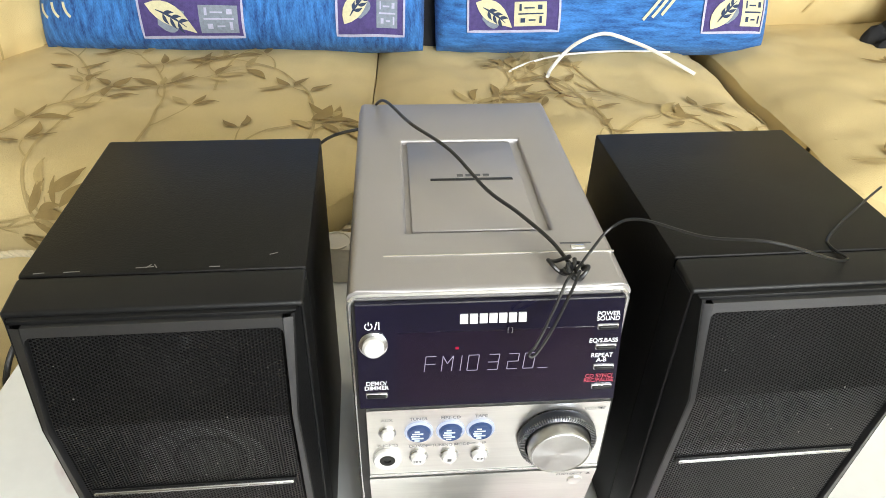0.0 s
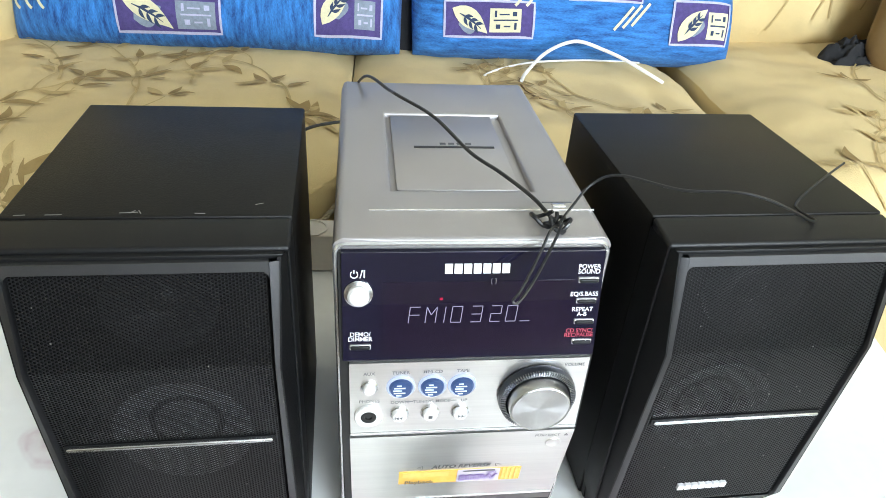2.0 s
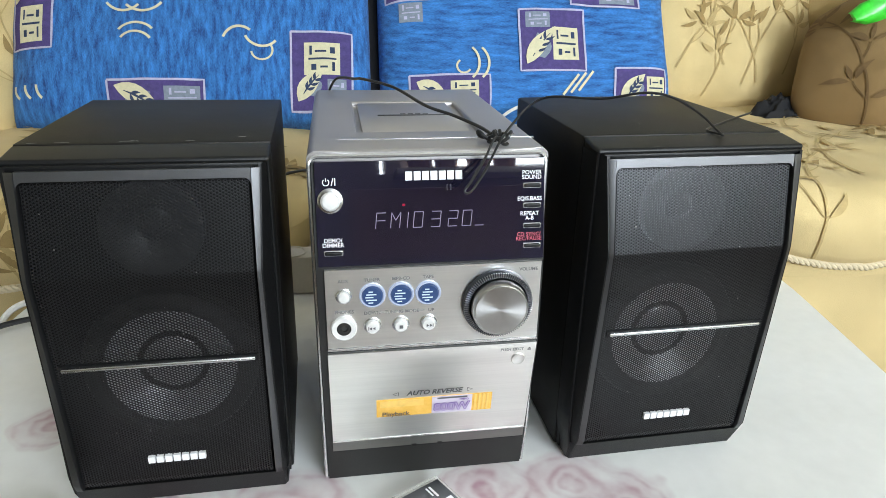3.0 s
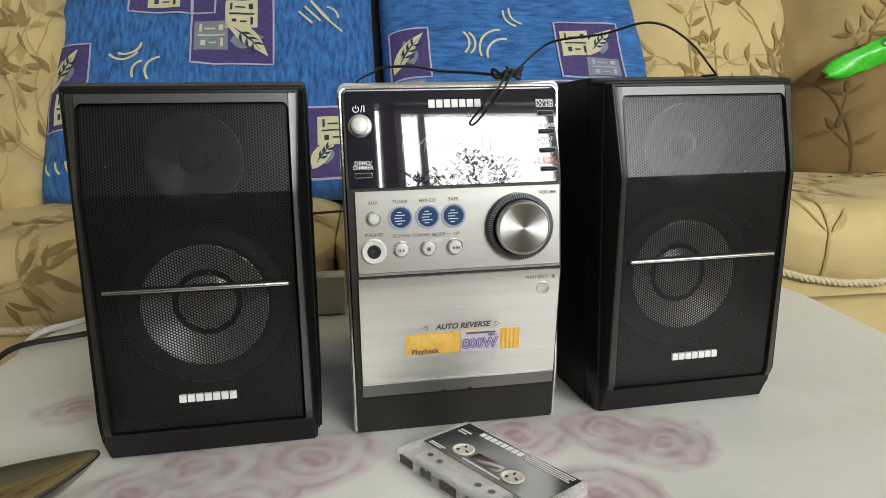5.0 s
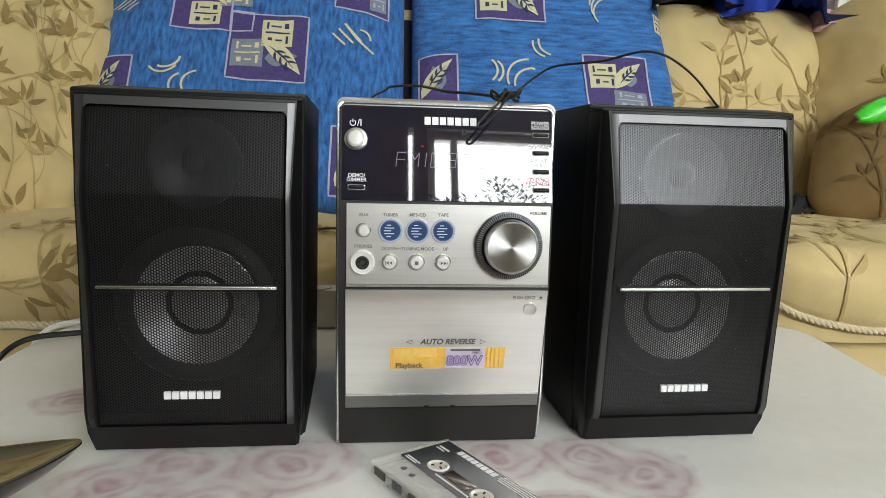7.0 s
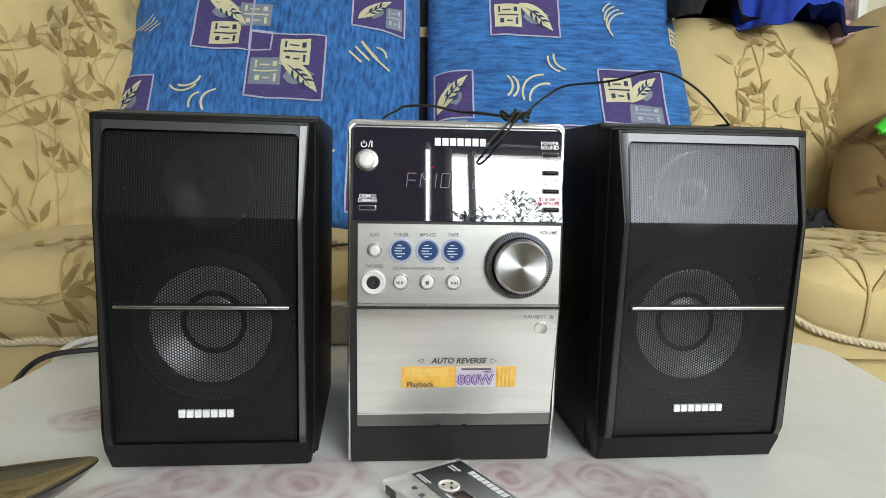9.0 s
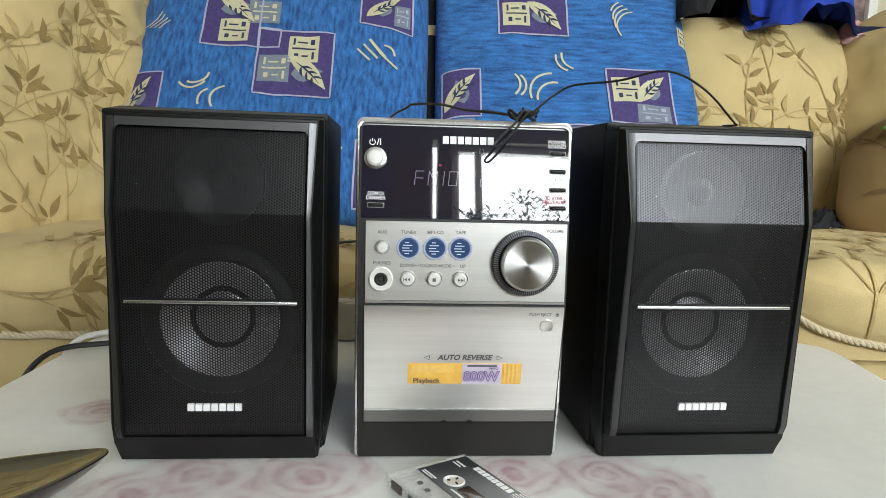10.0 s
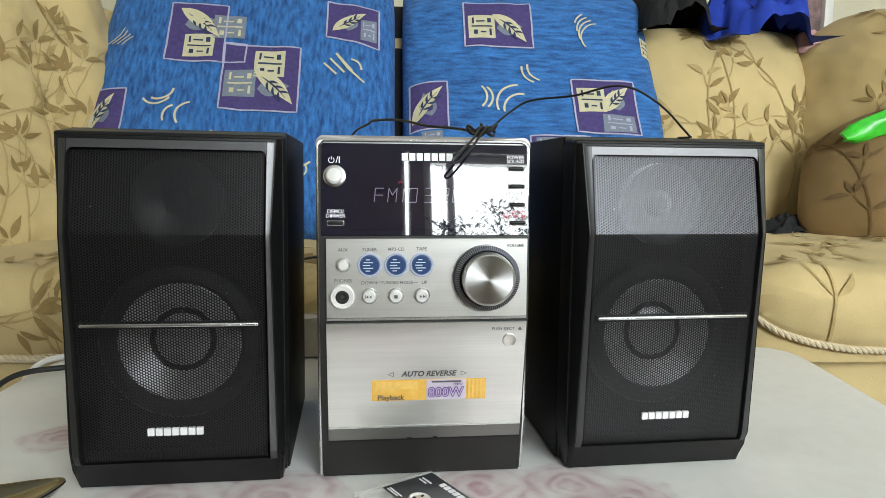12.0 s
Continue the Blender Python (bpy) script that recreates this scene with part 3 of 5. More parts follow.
def vines(pad, seed, stems, length, up=math.pi / 2, rolled=False, size=1.0, extra=()):
    """Long bending stems with side twigs that end in sprigs of three pointed leaves, woven into a cushion's face."""
    q = random.Random(seed)
    stem, leaf, ghost = bmesh.new(), bmesh.new(), bmesh.new()
    f = lambda x, y: pad.flat(x, y, 0.0028)
    g = lambda x, y: pad.flat(x, y, 0.0035)
    inside = lambda x, y: abs(x) < pad.a * 0.97 and abs(y) < pad.b * 0.97

    def blade(x, y, ang, L):
        off = 0.006 * size
        leaf_shape(leaf if q.random() < 0.7 else ghost, g, x + off * math.cos(ang), y + off * math.sin(ang), ang, size * L, size * L * q.uniform(0.22, 0.31), q.uniform(-0.14, 0.14))

    def sprig(x, y, ang):
        """Three leaves where a twig ends."""
        for da in (-1.0, 0.05, 1.05):
            if q.random() < 0.9:
                blade(x, y, ang + da + q.uniform(-0.15, 0.15), q.uniform(0.032, 0.050))

    def trail(x, y, ang, L, turn, wide):
        n = max(6, int(L / 0.012))
        pts = [(x, y, ang)]
        for i in range(n):
            ang += turn / n * (0.6 + 0.8 * i / n)
            x, y = x + L / n * math.cos(ang), y + L / n * math.sin(ang)
            if not inside(x, y):
                break
            pts.append((x, y, ang))
        if len(pts) > 2:
            m = len(pts) - 1
            ribbon(stem, [p[:2] for p in pts], [size * wide * (1 - 0.45 * k / m) for k in range(m + 1)], f)
        return pts

    def grow(x, y, ang, L, turn):
        pts = trail(x, y, ang, L, turn, 0.0042)
        side, gap = q.choice((-1, 1)), q.uniform(0.04, 0.07)
        for k, (px, py, pa) in enumerate(pts[1:-1], 1):
            gap -= L / max(6, int(L / 0.012))
            if gap < 0:
                gap, side = q.uniform(0.075, 0.115) * size, -side
                if q.random() < 0.35:
                    blade(px, py, pa - side * q.uniform(0.7, 1.1), q.uniform(0.035, 0.05))
                twig = trail(px, py, pa + side * q.uniform(0.55, 0.85), size * q.uniform(0.03, 0.075), -side * q.uniform(0.2, 0.9), 0.0028)
                if len(twig) > 2:
                    sprig(*twig[-1])
        if len(pts) > 3:
            sprig(*pts[-1])

    for i in range(stems):
        x = pad.a * (-0.85 + 1.7 * (i + q.uniform(0.2, 0.8)) / stems)
        y = -pad.b * (q.uniform(0.45, 0.95) if not rolled else (0.96, 0.55, 0.1)[i % 3])
        grow(x, y, up + q.uniform(-0.5, 0.5), length * q.uniform(0.8, 1.2), q.choice((-1, 1)) * q.uniform(0.6, 1.9))
    for x, y, ang, L, turn in extra:
        grow(x, y, ang, L, turn)
    return stem, leaf, ghost


sofa = thing("sofa", "beige corner sofa with a woven leafy vine pattern", "sofa", pose(0, 0.9, FLOOR_Z))
LOCAL = Matrix.Translation((0, -0.9, -FLOOR_Z))


def sofa_part(name, bm, material, label="", parent=None):
    if parent is None:
        bm.transform(LOCAL)
        return part(name, bm, material, sofa, label)
    bm.transform(LOCAL)
    return part(name, bm, material, parent, label)


def woven(bm, material, parent):
    tagged(sofa_part("woven_vine", bm, material, parent=parent), kind="stuff")


sofa_part("base", nbox(-1.25, 1.75, 0.47, 1.32, FLOOR_Z + 0.04, -0.02, bevel=0.02, segs=3), BEIGE)
sofa_part("back", nbox(-1.25, 1.75, 1.20, 1.42, FLOOR_Z + 0.04, 0.60, bevel=0.05, segs=4), BEIGE)
for i, (xa, xb, ya) in enumerate(((-0.80, -0.112, 0.435), (-0.110, 0.508, 0.435), (0.521, 1.55, 0.39))):
    pad = Seat(xa, xb, ya, 1.16, 0.102 if i < 2 else 0.118, i)
    seat = sofa_part("seat_cushion", pad.mesh(), BEIGE)
    sprays = ((-0.27, 0.150 - pad.b, -0.9, 0.26, 1.5), (-0.08, 0.118 - pad.b, -0.9, 0.11, -0.8), (-0.20, 0.085 - pad.b, -0.2, 0.13, 0.5)) if i == 0 else ()
    st, lf, gh = vines(pad, 11 + i, 8 if i < 2 else 11, 0.36, rolled=True, size=1.1, extra=sprays)
    woven(st, VINE_PALE, seat)
    woven(lf, VINE, seat)
    woven(gh, VINE_PALE, seat)
    for turn in (0.0, 2.09, 4.19):
        line = []
        for k in range(1, 300):
            a = turn + k * 2 * pad.a / 300 / 0.026 * 2 * math.pi
            line.append(pad.at(2 * k / 300 - 1, -0.985, 0.003) + Vector((0, 0.0034 * math.cos(a), 0.0034 * math.sin(a))))
        r = tube("piping_strand", line, 0.0036, ROPE, res=1)
        r.data.transform(LOCAL)
        r.parent = seat

for i, (cx_, w, top, yb) in enumerate(((-1.0, 0.58, 0.66, 1.17), (-0.40, 0.66, 0.60, 1.20), (0.20, 0.62, 0.60, 1.20), (0.800, 0.47, 0.62, 1.10))):
    v = Vector((0, 0.22, 1)).normalized()
    c = Vector((cx_, yb, 0.10)) + v * (top - 0.10) / 2
    pad = Pad(c, (1, 0, 0), v, w / 2, (top - 0.06) / 2, 0.095, 4, 0.5, 0.012, i + 7, 0.01, 0.06)
    pad.en = -abs(pad.en.y) * Vector((0, 1, 0)) + Vector((0, 0, abs(pad.en.z)))
    back = sofa_part("back_cushion", pad.mesh(72), BEIGE)
    st, lf, gh = vines(pad, 31 + i, 8, 0.42, size=1.0)
    woven(st, VINE_PALE, back)
    woven(lf, VINE, back)
    woven(gh, VINE_PALE, back)

# the high rolled arm on the one side
pad = Pad((-0.935, 0.88, 0.33), (0.55, 0.83, 0), (-0.12, 0, 1), 0.40, 0.36, 0.15, 5, 0.5, 0.030, 21, 0.0)
arm = sofa_part("arm_cushion", pad.mesh(80), BEIGE)
st, lf, gh = vines(pad, 47, 7, 0.5, size=1.0, extra=((0.02, -0.20, 1.2, 0.35, 1.2), (0.16, -0.10, 1.9, 0.34, -1.0), (0.10, 0.02, 0.4, 0.2, 1.0), (-0.05, 0.05, 0.9, 0.25, -1.2)))
woven(st, VINE_PALE, arm)
woven(lf, VINE, arm)
woven(gh, VINE_PALE, arm)

# ---- loose cushions ----
LEAN_UP = Vector((0, 0.50, 0.866)).normalized()


class Print:
    """Woven motifs on a cushion's face."""

    def __init__(self, pad, ob, dx):
        self.pad, self.ob, self.dx = pad, ob, dx

    def f(self, off):
        return lambda x, y: self.pad.flat(x - self.dx, y - 0.03, off)

    def patch(self, name, x0, y0, x1, y1, material, off, skew=0.0):
        bm = bmesh.new()
        n = 10
        g = [[bm.verts.new(self.f(off)(x0 + (x1 - x0) * i / n, y0 + (y1 - y0) * j / n + skew * i / n)) for i in range(n + 1)] for j in range(n + 1)]
        for j in range(n):
            for i in range(n):
                bm.faces.new((g[j][i], g[j][i + 1], g[j + 1][i + 1], g[j + 1][i]))
        part(name, bm, material, self.ob)

    def line(self, pts, w=0.004, material=None, off=0.0034):
        bm = bmesh.new()
        fine = []
        for (ax, ay), (bx, by) in zip(pts, pts[1:]):
            k = max(1, int(math.hypot(bx - ax, by - ay) / 0.012))
            fine += [(ax + (bx - ax) * i / k, ay + (by - ay) * i / k) for i in range(k)]
        ribbon(bm, fine + [pts[-1]], w, self.f(off))
        part("woven_line", bm, material or LILAC, self.ob)

    def arc(self, x, y, r, a0, a1, w=0.005, squash=1.0):
        self.line([(x + r * math.cos(a), y + squash * r * math.sin(a)) for a in [radians(a0 + (a1 - a0) * k / 12) for k in range(13)]], w, CREAM)

    def square(self, x0, y0, x1, y1, skew=0.0):
        self.patch("plum_square", x0, y0, x1, y1, PLUM, 0.0012, skew)
        self.line([(x0, y1), (x0, y0), (x1, y0 + skew), (x1, y1 + skew), (x0, y1)])

    def block(self, x0, y0, x1, y1, tone="cream"):
        """A small square with a maze of bars in it."""
        cream = tone == "cream"
        self.patch("maze_square", x0, y0, x1, y1, CREAM if cream else STEEL_WEAVE, 0.0022)
        w, h = x1 - x0, y1 - y0
        ink = INK_BLUE if cream else (CREAM if h > 0.06 else LILAC)
        for a, b, c, d in ((0.15, 0.62, 0.22, 0.9), (0.3, 0.7, 0.62, 0.76), (0.72, 0.66, 0.86, 0.86), (0.12, 0.46, 0.9, 0.52), (0.2, 0.14, 0.34, 0.32), (0.45, 0.2, 0.66, 0.26), (0.78, 0.1, 0.86, 0.38)):
            self.patch("maze_bar", x0 + a * w, y0 + b * h, x0 + c * w, y0 + d * h, ink, 0.0032)

    def leaf(self, x0, y0, x1, y1, w=0.036):
        L, a = math.hypot(x1 - x0, y1 - y0), math.atan2(y1 - y0, x1 - x0)
        cx_, cy_ = (x0 + x1) / 2, (y0 + y1) / 2
        bm = bmesh.new()
        leaf_shape(bm, self.f(0.0028), cx_ - 0.40 * L * math.cos(a + 0.9) * 0.7, cy_ - 0.40 * L * math.sin(a + 0.9) * 0.7, a + 0.9, L * 0.56, w * 1.25, 0.0)
        part("shadow_leaf", bm, STEEL_WEAVE, self.ob)
        bm = bmesh.new()
        leaf_shape(bm, self.f(0.0038), x0, y0, a, L, w, 0.05)
        part("cream_leaf", bm, CREAM, self.ob)
        bm = bmesh.new()
        leaf_shape(bm, self.f(0.0048), x0 + 0.2 * (x1 - x0), y0 + 0.2 * (y1 - y0), a, L * 0.62, 0.004, 0.04)
        for t in (0.35, 0.5, 0.65):
            px, py = x0 + t * (x1 - x0), y0 + t * (y1 - y0)
            for s in (-1, 1):
                leaf_shape(bm, self.f(0.0048), px, py, a + s * 0.6, L * 0.2, 0.006, 0.1 * s)
        part("leaf_vein", bm, INK_BLUE, self.ob)


def blue_cushion(x, a, weave, label, dx, b=0.348):
    pad = Pad(Vector((x + dx, 0.915, 0.096)) + LEAN_UP * b, (1, 0, 0), LEAN_UP, a, b, 0.080, 7, 0.38, 0.011, int(x * 10), 0.012, 0.02)
    t = thing("blue_cushion", label, "cushion", group="blue cushions on the sofa")
    body = part("cover", pad.mesh(48), weave, t)
    return Print(pad, body, dx)


pr = blue_cushion(-0.39, 0.345, BLUE, "large blue chenille cushion with plum squares and cream leaves", 0.026)
pr.square(-0.152, 0.100, -0.022, 0.262, -0.006)
pr.block(-0.114, 0.110, -0.046, 0.172)
pr.block(-0.052, 0.163, 0.021, 0.228, "grey")
pr.leaf(-0.130, 0.245, -0.036, 0.165)
pr.line([(-0.020, 0.095), (0.028, 0.092), (0.028, 0.145), (-0.020, 0.148), (-0.020, 0.095)])
pr.square(-0.020, -0.030, 0.152, 0.145, -0.012)
pr.block(0.050, 0.053, 0.118, 0.125)
pr.block(-0.014, 0.000, 0.056, 0.073, "grey")
pr.leaf(0.052, 0.070, 0.140, -0.020)
pr.square(-0.300, -0.180, -0.222, 0.018)
pr.block(-0.286, -0.166, -0.240, -0.095)
pr.leaf(-0.296, -0.088, -0.247, 0.004, 0.030)
pr.square(0.208, 0.172, 0.332, 0.285, -0.022)
pr.leaf(0.222, 0.190, 0.300, 0.246, 0.034)
pr.block(0.288, 0.168, 0.326, 0.228, "grey")
pr.arc(-0.155, 0.012, 0.034, 215, 330)
pr.arc(-0.150, 0.020, 0.030, 240, 360)
pr.arc(-0.105, -0.055, 0.030, 110, 200)
pr.arc(-0.075, -0.050, 0.034, 100, 215)
for k in range(3):
    pr.line([(0.205 + 0.014 * k, 0.098 + 0.014 * k), (0.235 + 0.018 * k, 0.068 + 0.004 * k)], 0.005, CREAM)
pr.line([(0.232, 0.126), (0.262, 0.082), (0.300, 0.045)], 0.005, CREAM)
pr.arc(0.262, 0.080, 0.030, 0, 80)
for k in range(4):
    pr.line([(-0.292 + 0.013 * k, 0.152 - 0.004 * k), (-0.276 + 0.013 * k, 0.158), (-0.262 + 0.010 * k, 0.172 - 0.003 * k), (-0.254 + 0.008 * k, 0.192 - 0.010 * k)], 0.0032, CREAM)
pr.square(0.215, -0.300, 0.334, -0.145)
pr.block(0.240, -0.232, 0.310, -0.166)
pr.leaf(0.228, -0.282, 0.278, -0.222, 0.034)
pr.block(0.285, -0.288, 0.322, -0.240, "grey")
pr.square(-0.125, -0.304, 0.052, -0.242)
pr.leaf(-0.112, -0.252, -0.030, -0.298, 0.034)
pr.block(-0.022, -0.298, 0.044, -0.254, "grey")
pr.arc(-0.070, -0.168, 0.038, 40, 145)
pr.arc(-0.070, -0.182, 0.032, 35, 145)
pr.arc(-0.095, -0.070, 0.036, 215, 320)
pr.arc(-0.060, -0.064, 0.042, 225, 325)
pr.arc(0.118, -0.168, 0.032, 50, 160)
pr.arc(0.160, -0.140, 0.034, 205, 320)
pr.arc(0.160, -0.182, 0.020, 190, 390, 0.004)
for k in range(3):
    pr.arc(-0.27 + 0.022 * k, -0.255, 0.026, 170, 230, 0.005)

pr = blue_cushion(0.30, 0.311, BLUE_ACROSS, "wide blue chenille cushion with plum squares beside its twin", 0.003)
pr.square(-0.158, 0.154, 0.006, 0.290)
pr.block(-0.148, 0.178, -0.084, 0.248)
pr.leaf(-0.088, 0.250, -0.010, 0.172)
pr.square(0.086, -0.084, 0.235, 0.064, -0.003)
pr.block(0.096, -0.028, 0.160, 0.040)
pr.leaf(0.152, -0.030, 0.220, 0.045)
pr.block(0.148, -0.080, 0.226, -0.034, "grey")
pr.square(-0.292, -0.075, -0.204, 0.056)
pr.leaf(-0.286, -0.056, -0.216, 0.042, 0.032)
pr.square(-0.023, -0.222, 0.112, -0.095)
pr.block(0.044, -0.200, 0.098, -0.132)
pr.leaf(-0.010, -0.208, 0.050, -0.132, 0.032)
pr.block(-0.010, -0.132, 0.040, -0.100, "grey")
pr.block(-0.266, -0.122, -0.218, -0.080, "grey")
pr.arc(-0.135, 0.008, 0.034, -50, 50)
pr.arc(-0.148, 0.010, 0.034, -50, 50)
pr.arc(-0.040, -0.008, 0.052, 90, 200)
pr.arc(-0.034, -0.022, 0.042, 80, 190)
pr.arc(0.012, 0.092, 0.040, 170, 250)
pr.arc(0.026, 0.098, 0.040, 170, 250)
for k in range(4):
    pr.arc(0.170 - 0.004 * k, 0.185 + 0.012 * k, 0.046, 95 + 8 * k, 215 - 16 * k, 0.004)
pr.block(0.276, 0.150, 0.304, 0.205)
pr.square(-0.250, -0.292, -0.088, -0.232)
pr.leaf(-0.236, -0.245, -0.172, -0.286, 0.034)
pr.block(-0.168, -0.284, -0.112, -0.244)
pr.square(0.176, -0.290, 0.290, -0.215)
pr.leaf(0.192, -0.284, 0.240, -0.228, 0.034)
pr.block(0.244, -0.280, 0.286, -0.232)
for k in range(3):
    pr.line([(0.062 + 0.016 * k, -0.272 + 0.004 * k), (0.096 + 0.016 * k, -0.230 + 0.004 * k)], 0.005, CREAM)
pr.arc(-0.152, -0.205, 0.044, -50, 45)
pr.arc(-0.132, -0.205, 0.044, -50, 45)
pr.arc(-0.140, -0.215, 0.014, 120, 330, 0.004)


# black strip added in the gap, in place of the deep shade between the cushions
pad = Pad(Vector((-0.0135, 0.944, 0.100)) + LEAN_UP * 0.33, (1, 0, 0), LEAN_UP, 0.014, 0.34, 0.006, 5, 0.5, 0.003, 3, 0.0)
band = thing("gap_shade", "narrow black strip added as the shade between the blue cushions", "cloth")
part("shade_strip", pad.mesh(24), CLOTH_BLACK, band)


def scatter(name, label, c, ex, ey, a, b, t, seed, cover, weave):
    pad = Pad(c, ex, ey, a, b, t, 2.4, 0.6, 0.024, seed, 0.02, 0.27)
    th = thing(name, label, "cushion", group="tan cushions in the sofa corner")
    body = part("cover", pad.mesh(72), cover, th)
    st, lf, gh = vines(pad, seed, 5, 0.42, size=1.0)
    for bm in (st, lf, gh):
        tagged(part("woven_vine", bm, weave, body), kind="stuff")


scatter("tan_cushion", "tan leaf-patterned cushion propped in the sofa corner", (1.31, 1.09, 0.39), (0.9, -0.35, 0.0), (0.08, 0.25, 1), 0.35, 0.30, 0.19, 51, TAN_CUSHION, VINE)
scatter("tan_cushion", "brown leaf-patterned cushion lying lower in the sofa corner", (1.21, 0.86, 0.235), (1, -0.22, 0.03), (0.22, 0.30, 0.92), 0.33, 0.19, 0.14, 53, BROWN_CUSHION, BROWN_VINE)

# green wrapper tucked between the two tan cushions
t = thing("snack_wrapper", "bright green and pink glossy wrapper between two cushions", "wrapper", pose(1.000, 0.81, 0.360, 0, -20, -12))
bm = bmesh.new()
n = 14
g = []
for j in range(7):
    row = []
    for i in range(n + 1):
        u, v = i / n, j / 6 - 0.5
        w = 0.016 * (1 - (2 * u - 1) ** 4) ** 0.5 + 0.008
        row.append(bm.verts.new((0.30 * (u - 0.3), -0.014 * (1 - (2 * v) ** 2) + 0.004 * math.sin(9 * u + 5 * v), 2 * v * w + 0.03 * u * u + 0.004 * noise.noise(Vector((u * 9, v * 5, 0))))))
    g.append(row)
for j in range(6):
    for i in range(n):
        bm.faces.new((g[j][i], g[j][i + 1], g[j + 1][i + 1], g[j + 1][i]))
ex = bmesh.ops.extrude_face_region(bm, geom=list(bm.faces))
bmesh.ops.translate(bm, verts=[v for v in ex["geom"] if isinstance(v, bmesh.types.BMVert)], vec=(0, 0.012, 0))
part("wrapper_film", bm, GREEN, t)
bm = bmesh.new()
ribbon(bm, [(0.03 + 0.008 * k, 0.012 + 0.0022 * k + 0.004 * math.sin(k * 0.9)) for k in range(14)], 0.018, lambda x, y: (x, -0.019, y))
part("wrapper_picture", bm, PINK, t)


def heap(name, label, category, c, size, material, seed, amp=0.5, thick=0.02):
    """Crumpled cloth: a folded sheet draped over what it lies on."""
    bm = bmesh.new()
    n = 34
    sx, sy, sz = size
    g = []
    for j in range(n + 1):
        row = []
        for i in range(n + 1):
            u, v = 2 * i / n - 1, 2 * j / n - 1
            r = math.hypot(u, v * 0.9)
            f = noise.noise(Vector((u * 2.2 + seed, v * 2.2, 0))) + 0.5 * noise.noise(Vector((u * 5 + seed, v * 5, 3)))
            ridge = 1 - abs(noise.noise(Vector((u * 4.6, v * 4.6 + seed, 7)))) * 2.4
            h = max(0.0, 1 - r ** 2.4) ** 0.6 * (0.65 + amp * f * 0.6) + 0.22 * ridge * max(0, 1.1 - r)
            edge = 1 + 0.16 * f
            row.append(bm.verts.new((sx * u * edge, sy * v * edge, sz * h)))
        g.append(row)
    for j in range(n):
        for i in range(n):
            bm.faces.new((g[j][i], g[j][i + 1], g[j + 1][i + 1], g[j + 1][i]))
    ob = part(name, bm, material)
    ob.matrix_world = Matrix.Translation(c)
    return tagged(ob, label, category)


heap("folded_black_garment", "crumpled black cotton garment draped over the backrest", "clothing", (0.675, 1.22, 0.600), (0.10, 0.16, 0.20), CLOTH_BLACK, 1)
heap("blue_garment", "crumpled royal blue garment draped over the backrest", "clothing", (0.895, 1.20, 0.580), (0.14, 0.17, 0.19), CLOTH_BLUE, 5, 0.9)
heap("pink_garment", "pale pink patterned cloth on the backrest", "clothing", (1.06, 1.26, 0.56), (0.09, 0.12, 0.08), FLORAL_PINK, 9)
heap("black_scarf", "small crumpled black lacy scarf on the seat", "scarf", (0.875, 0.93, 0.110), (0.062, 0.045, 0.055), CLOTH_BLACK, 13, 0.9)

pf = thing("picture_frame", "white framed dark picture standing by the wall", "picture", pose(1.272, 1.68, 0.55))
bm = bmesh.new()
for a, b, c, d in ((-0.16, -0.13, 0, 0.5), (0.13, 0.16, 0, 0.5), (-0.13, 0.13, 0, 0.03), (-0.13, 0.13, 0.47, 0.5)):
    box(bm, a, b, -0.02, 0.035, c, d, 0.003)
part("moulding", bm, FRAME_WHITE, pf)
part("picture", nbox(-0.13, 0.13, 0.0, 0.02, 0.03, 0.47), mat("dim_flower_picture", (0.12, 0.09, 0.08), 0.5, 0, 0.5, 30, alt=(0.35, 0.22, 0.22)), pf, smooth=False)

# ---- stereo unit ----
UP = [(0.0, 0.004), (0.045, -0.004), (0.131, -0.019), (0.198, -0.0172), (0.272, -0.001)]
unit = thing("stereo_unit", "silver and black compact stereo system on the tablecloth", "stereo", pose(0, 0, 0.0012, 0, 0, 2.0))
part("body", nbox(-0.0812, 0.0812, 0.0112, 0.262, 0.0, 0.2660, bevel=0.004), CHARCOAL, unit)
# top cover with the square well of the disc lid cut in
bm = bmesh.new()
XS, YS = [-0.0836, -0.0470, 0.0480, 0.0842], [0.0015, 0.061, 0.195, 0.268]
for i in range(3):
    for j in range(3):
        if (i, j) != (1, 1):
            q = [bm.verts.new((x, y, 0.2745)) for x, y in ((XS[i], YS[j]), (XS[i + 1], YS[j]), (XS[i + 1], YS[j + 1]), (XS[i], YS[j + 1]))]
            bm.faces.new(q)
bmesh.ops.remove_doubles(bm, verts=bm.verts, dist=1e-6)
ex = bmesh.ops.extrude_face_region(bm, geom=list(bm.faces))
bmesh.ops.translate(bm, verts=[v for v in ex["geom"] if isinstance(v, bmesh.types.BMVert)], vec=(0, 0, -0.0075))
bmesh.ops.recalc_face_normals(bm, faces=bm.faces)
sharp = [e for e in bm.edges if len(e.link_faces) == 2 and e.calc_face_angle(0) > 1.0 and min(v.co.z for v in e.verts) > 0.27]
sides = [e for e in sharp if min(abs(v.co.x) for v in e.verts) > 0.083]
bmesh.ops.bevel(bm, geom=sides, offset=0.0066, segments=5, profile=0.5, affect="EDGES")
sharp = [e for e in bm.edges if len(e.link_faces) == 2 and e.calc_face_angle(0) > 1.0 and min(v.co.z for v in e.verts) > 0.274 and max(abs(v.co.x) for v in e.verts) < 0.078 and min(v.co.y for v in e.verts) > 0.01]
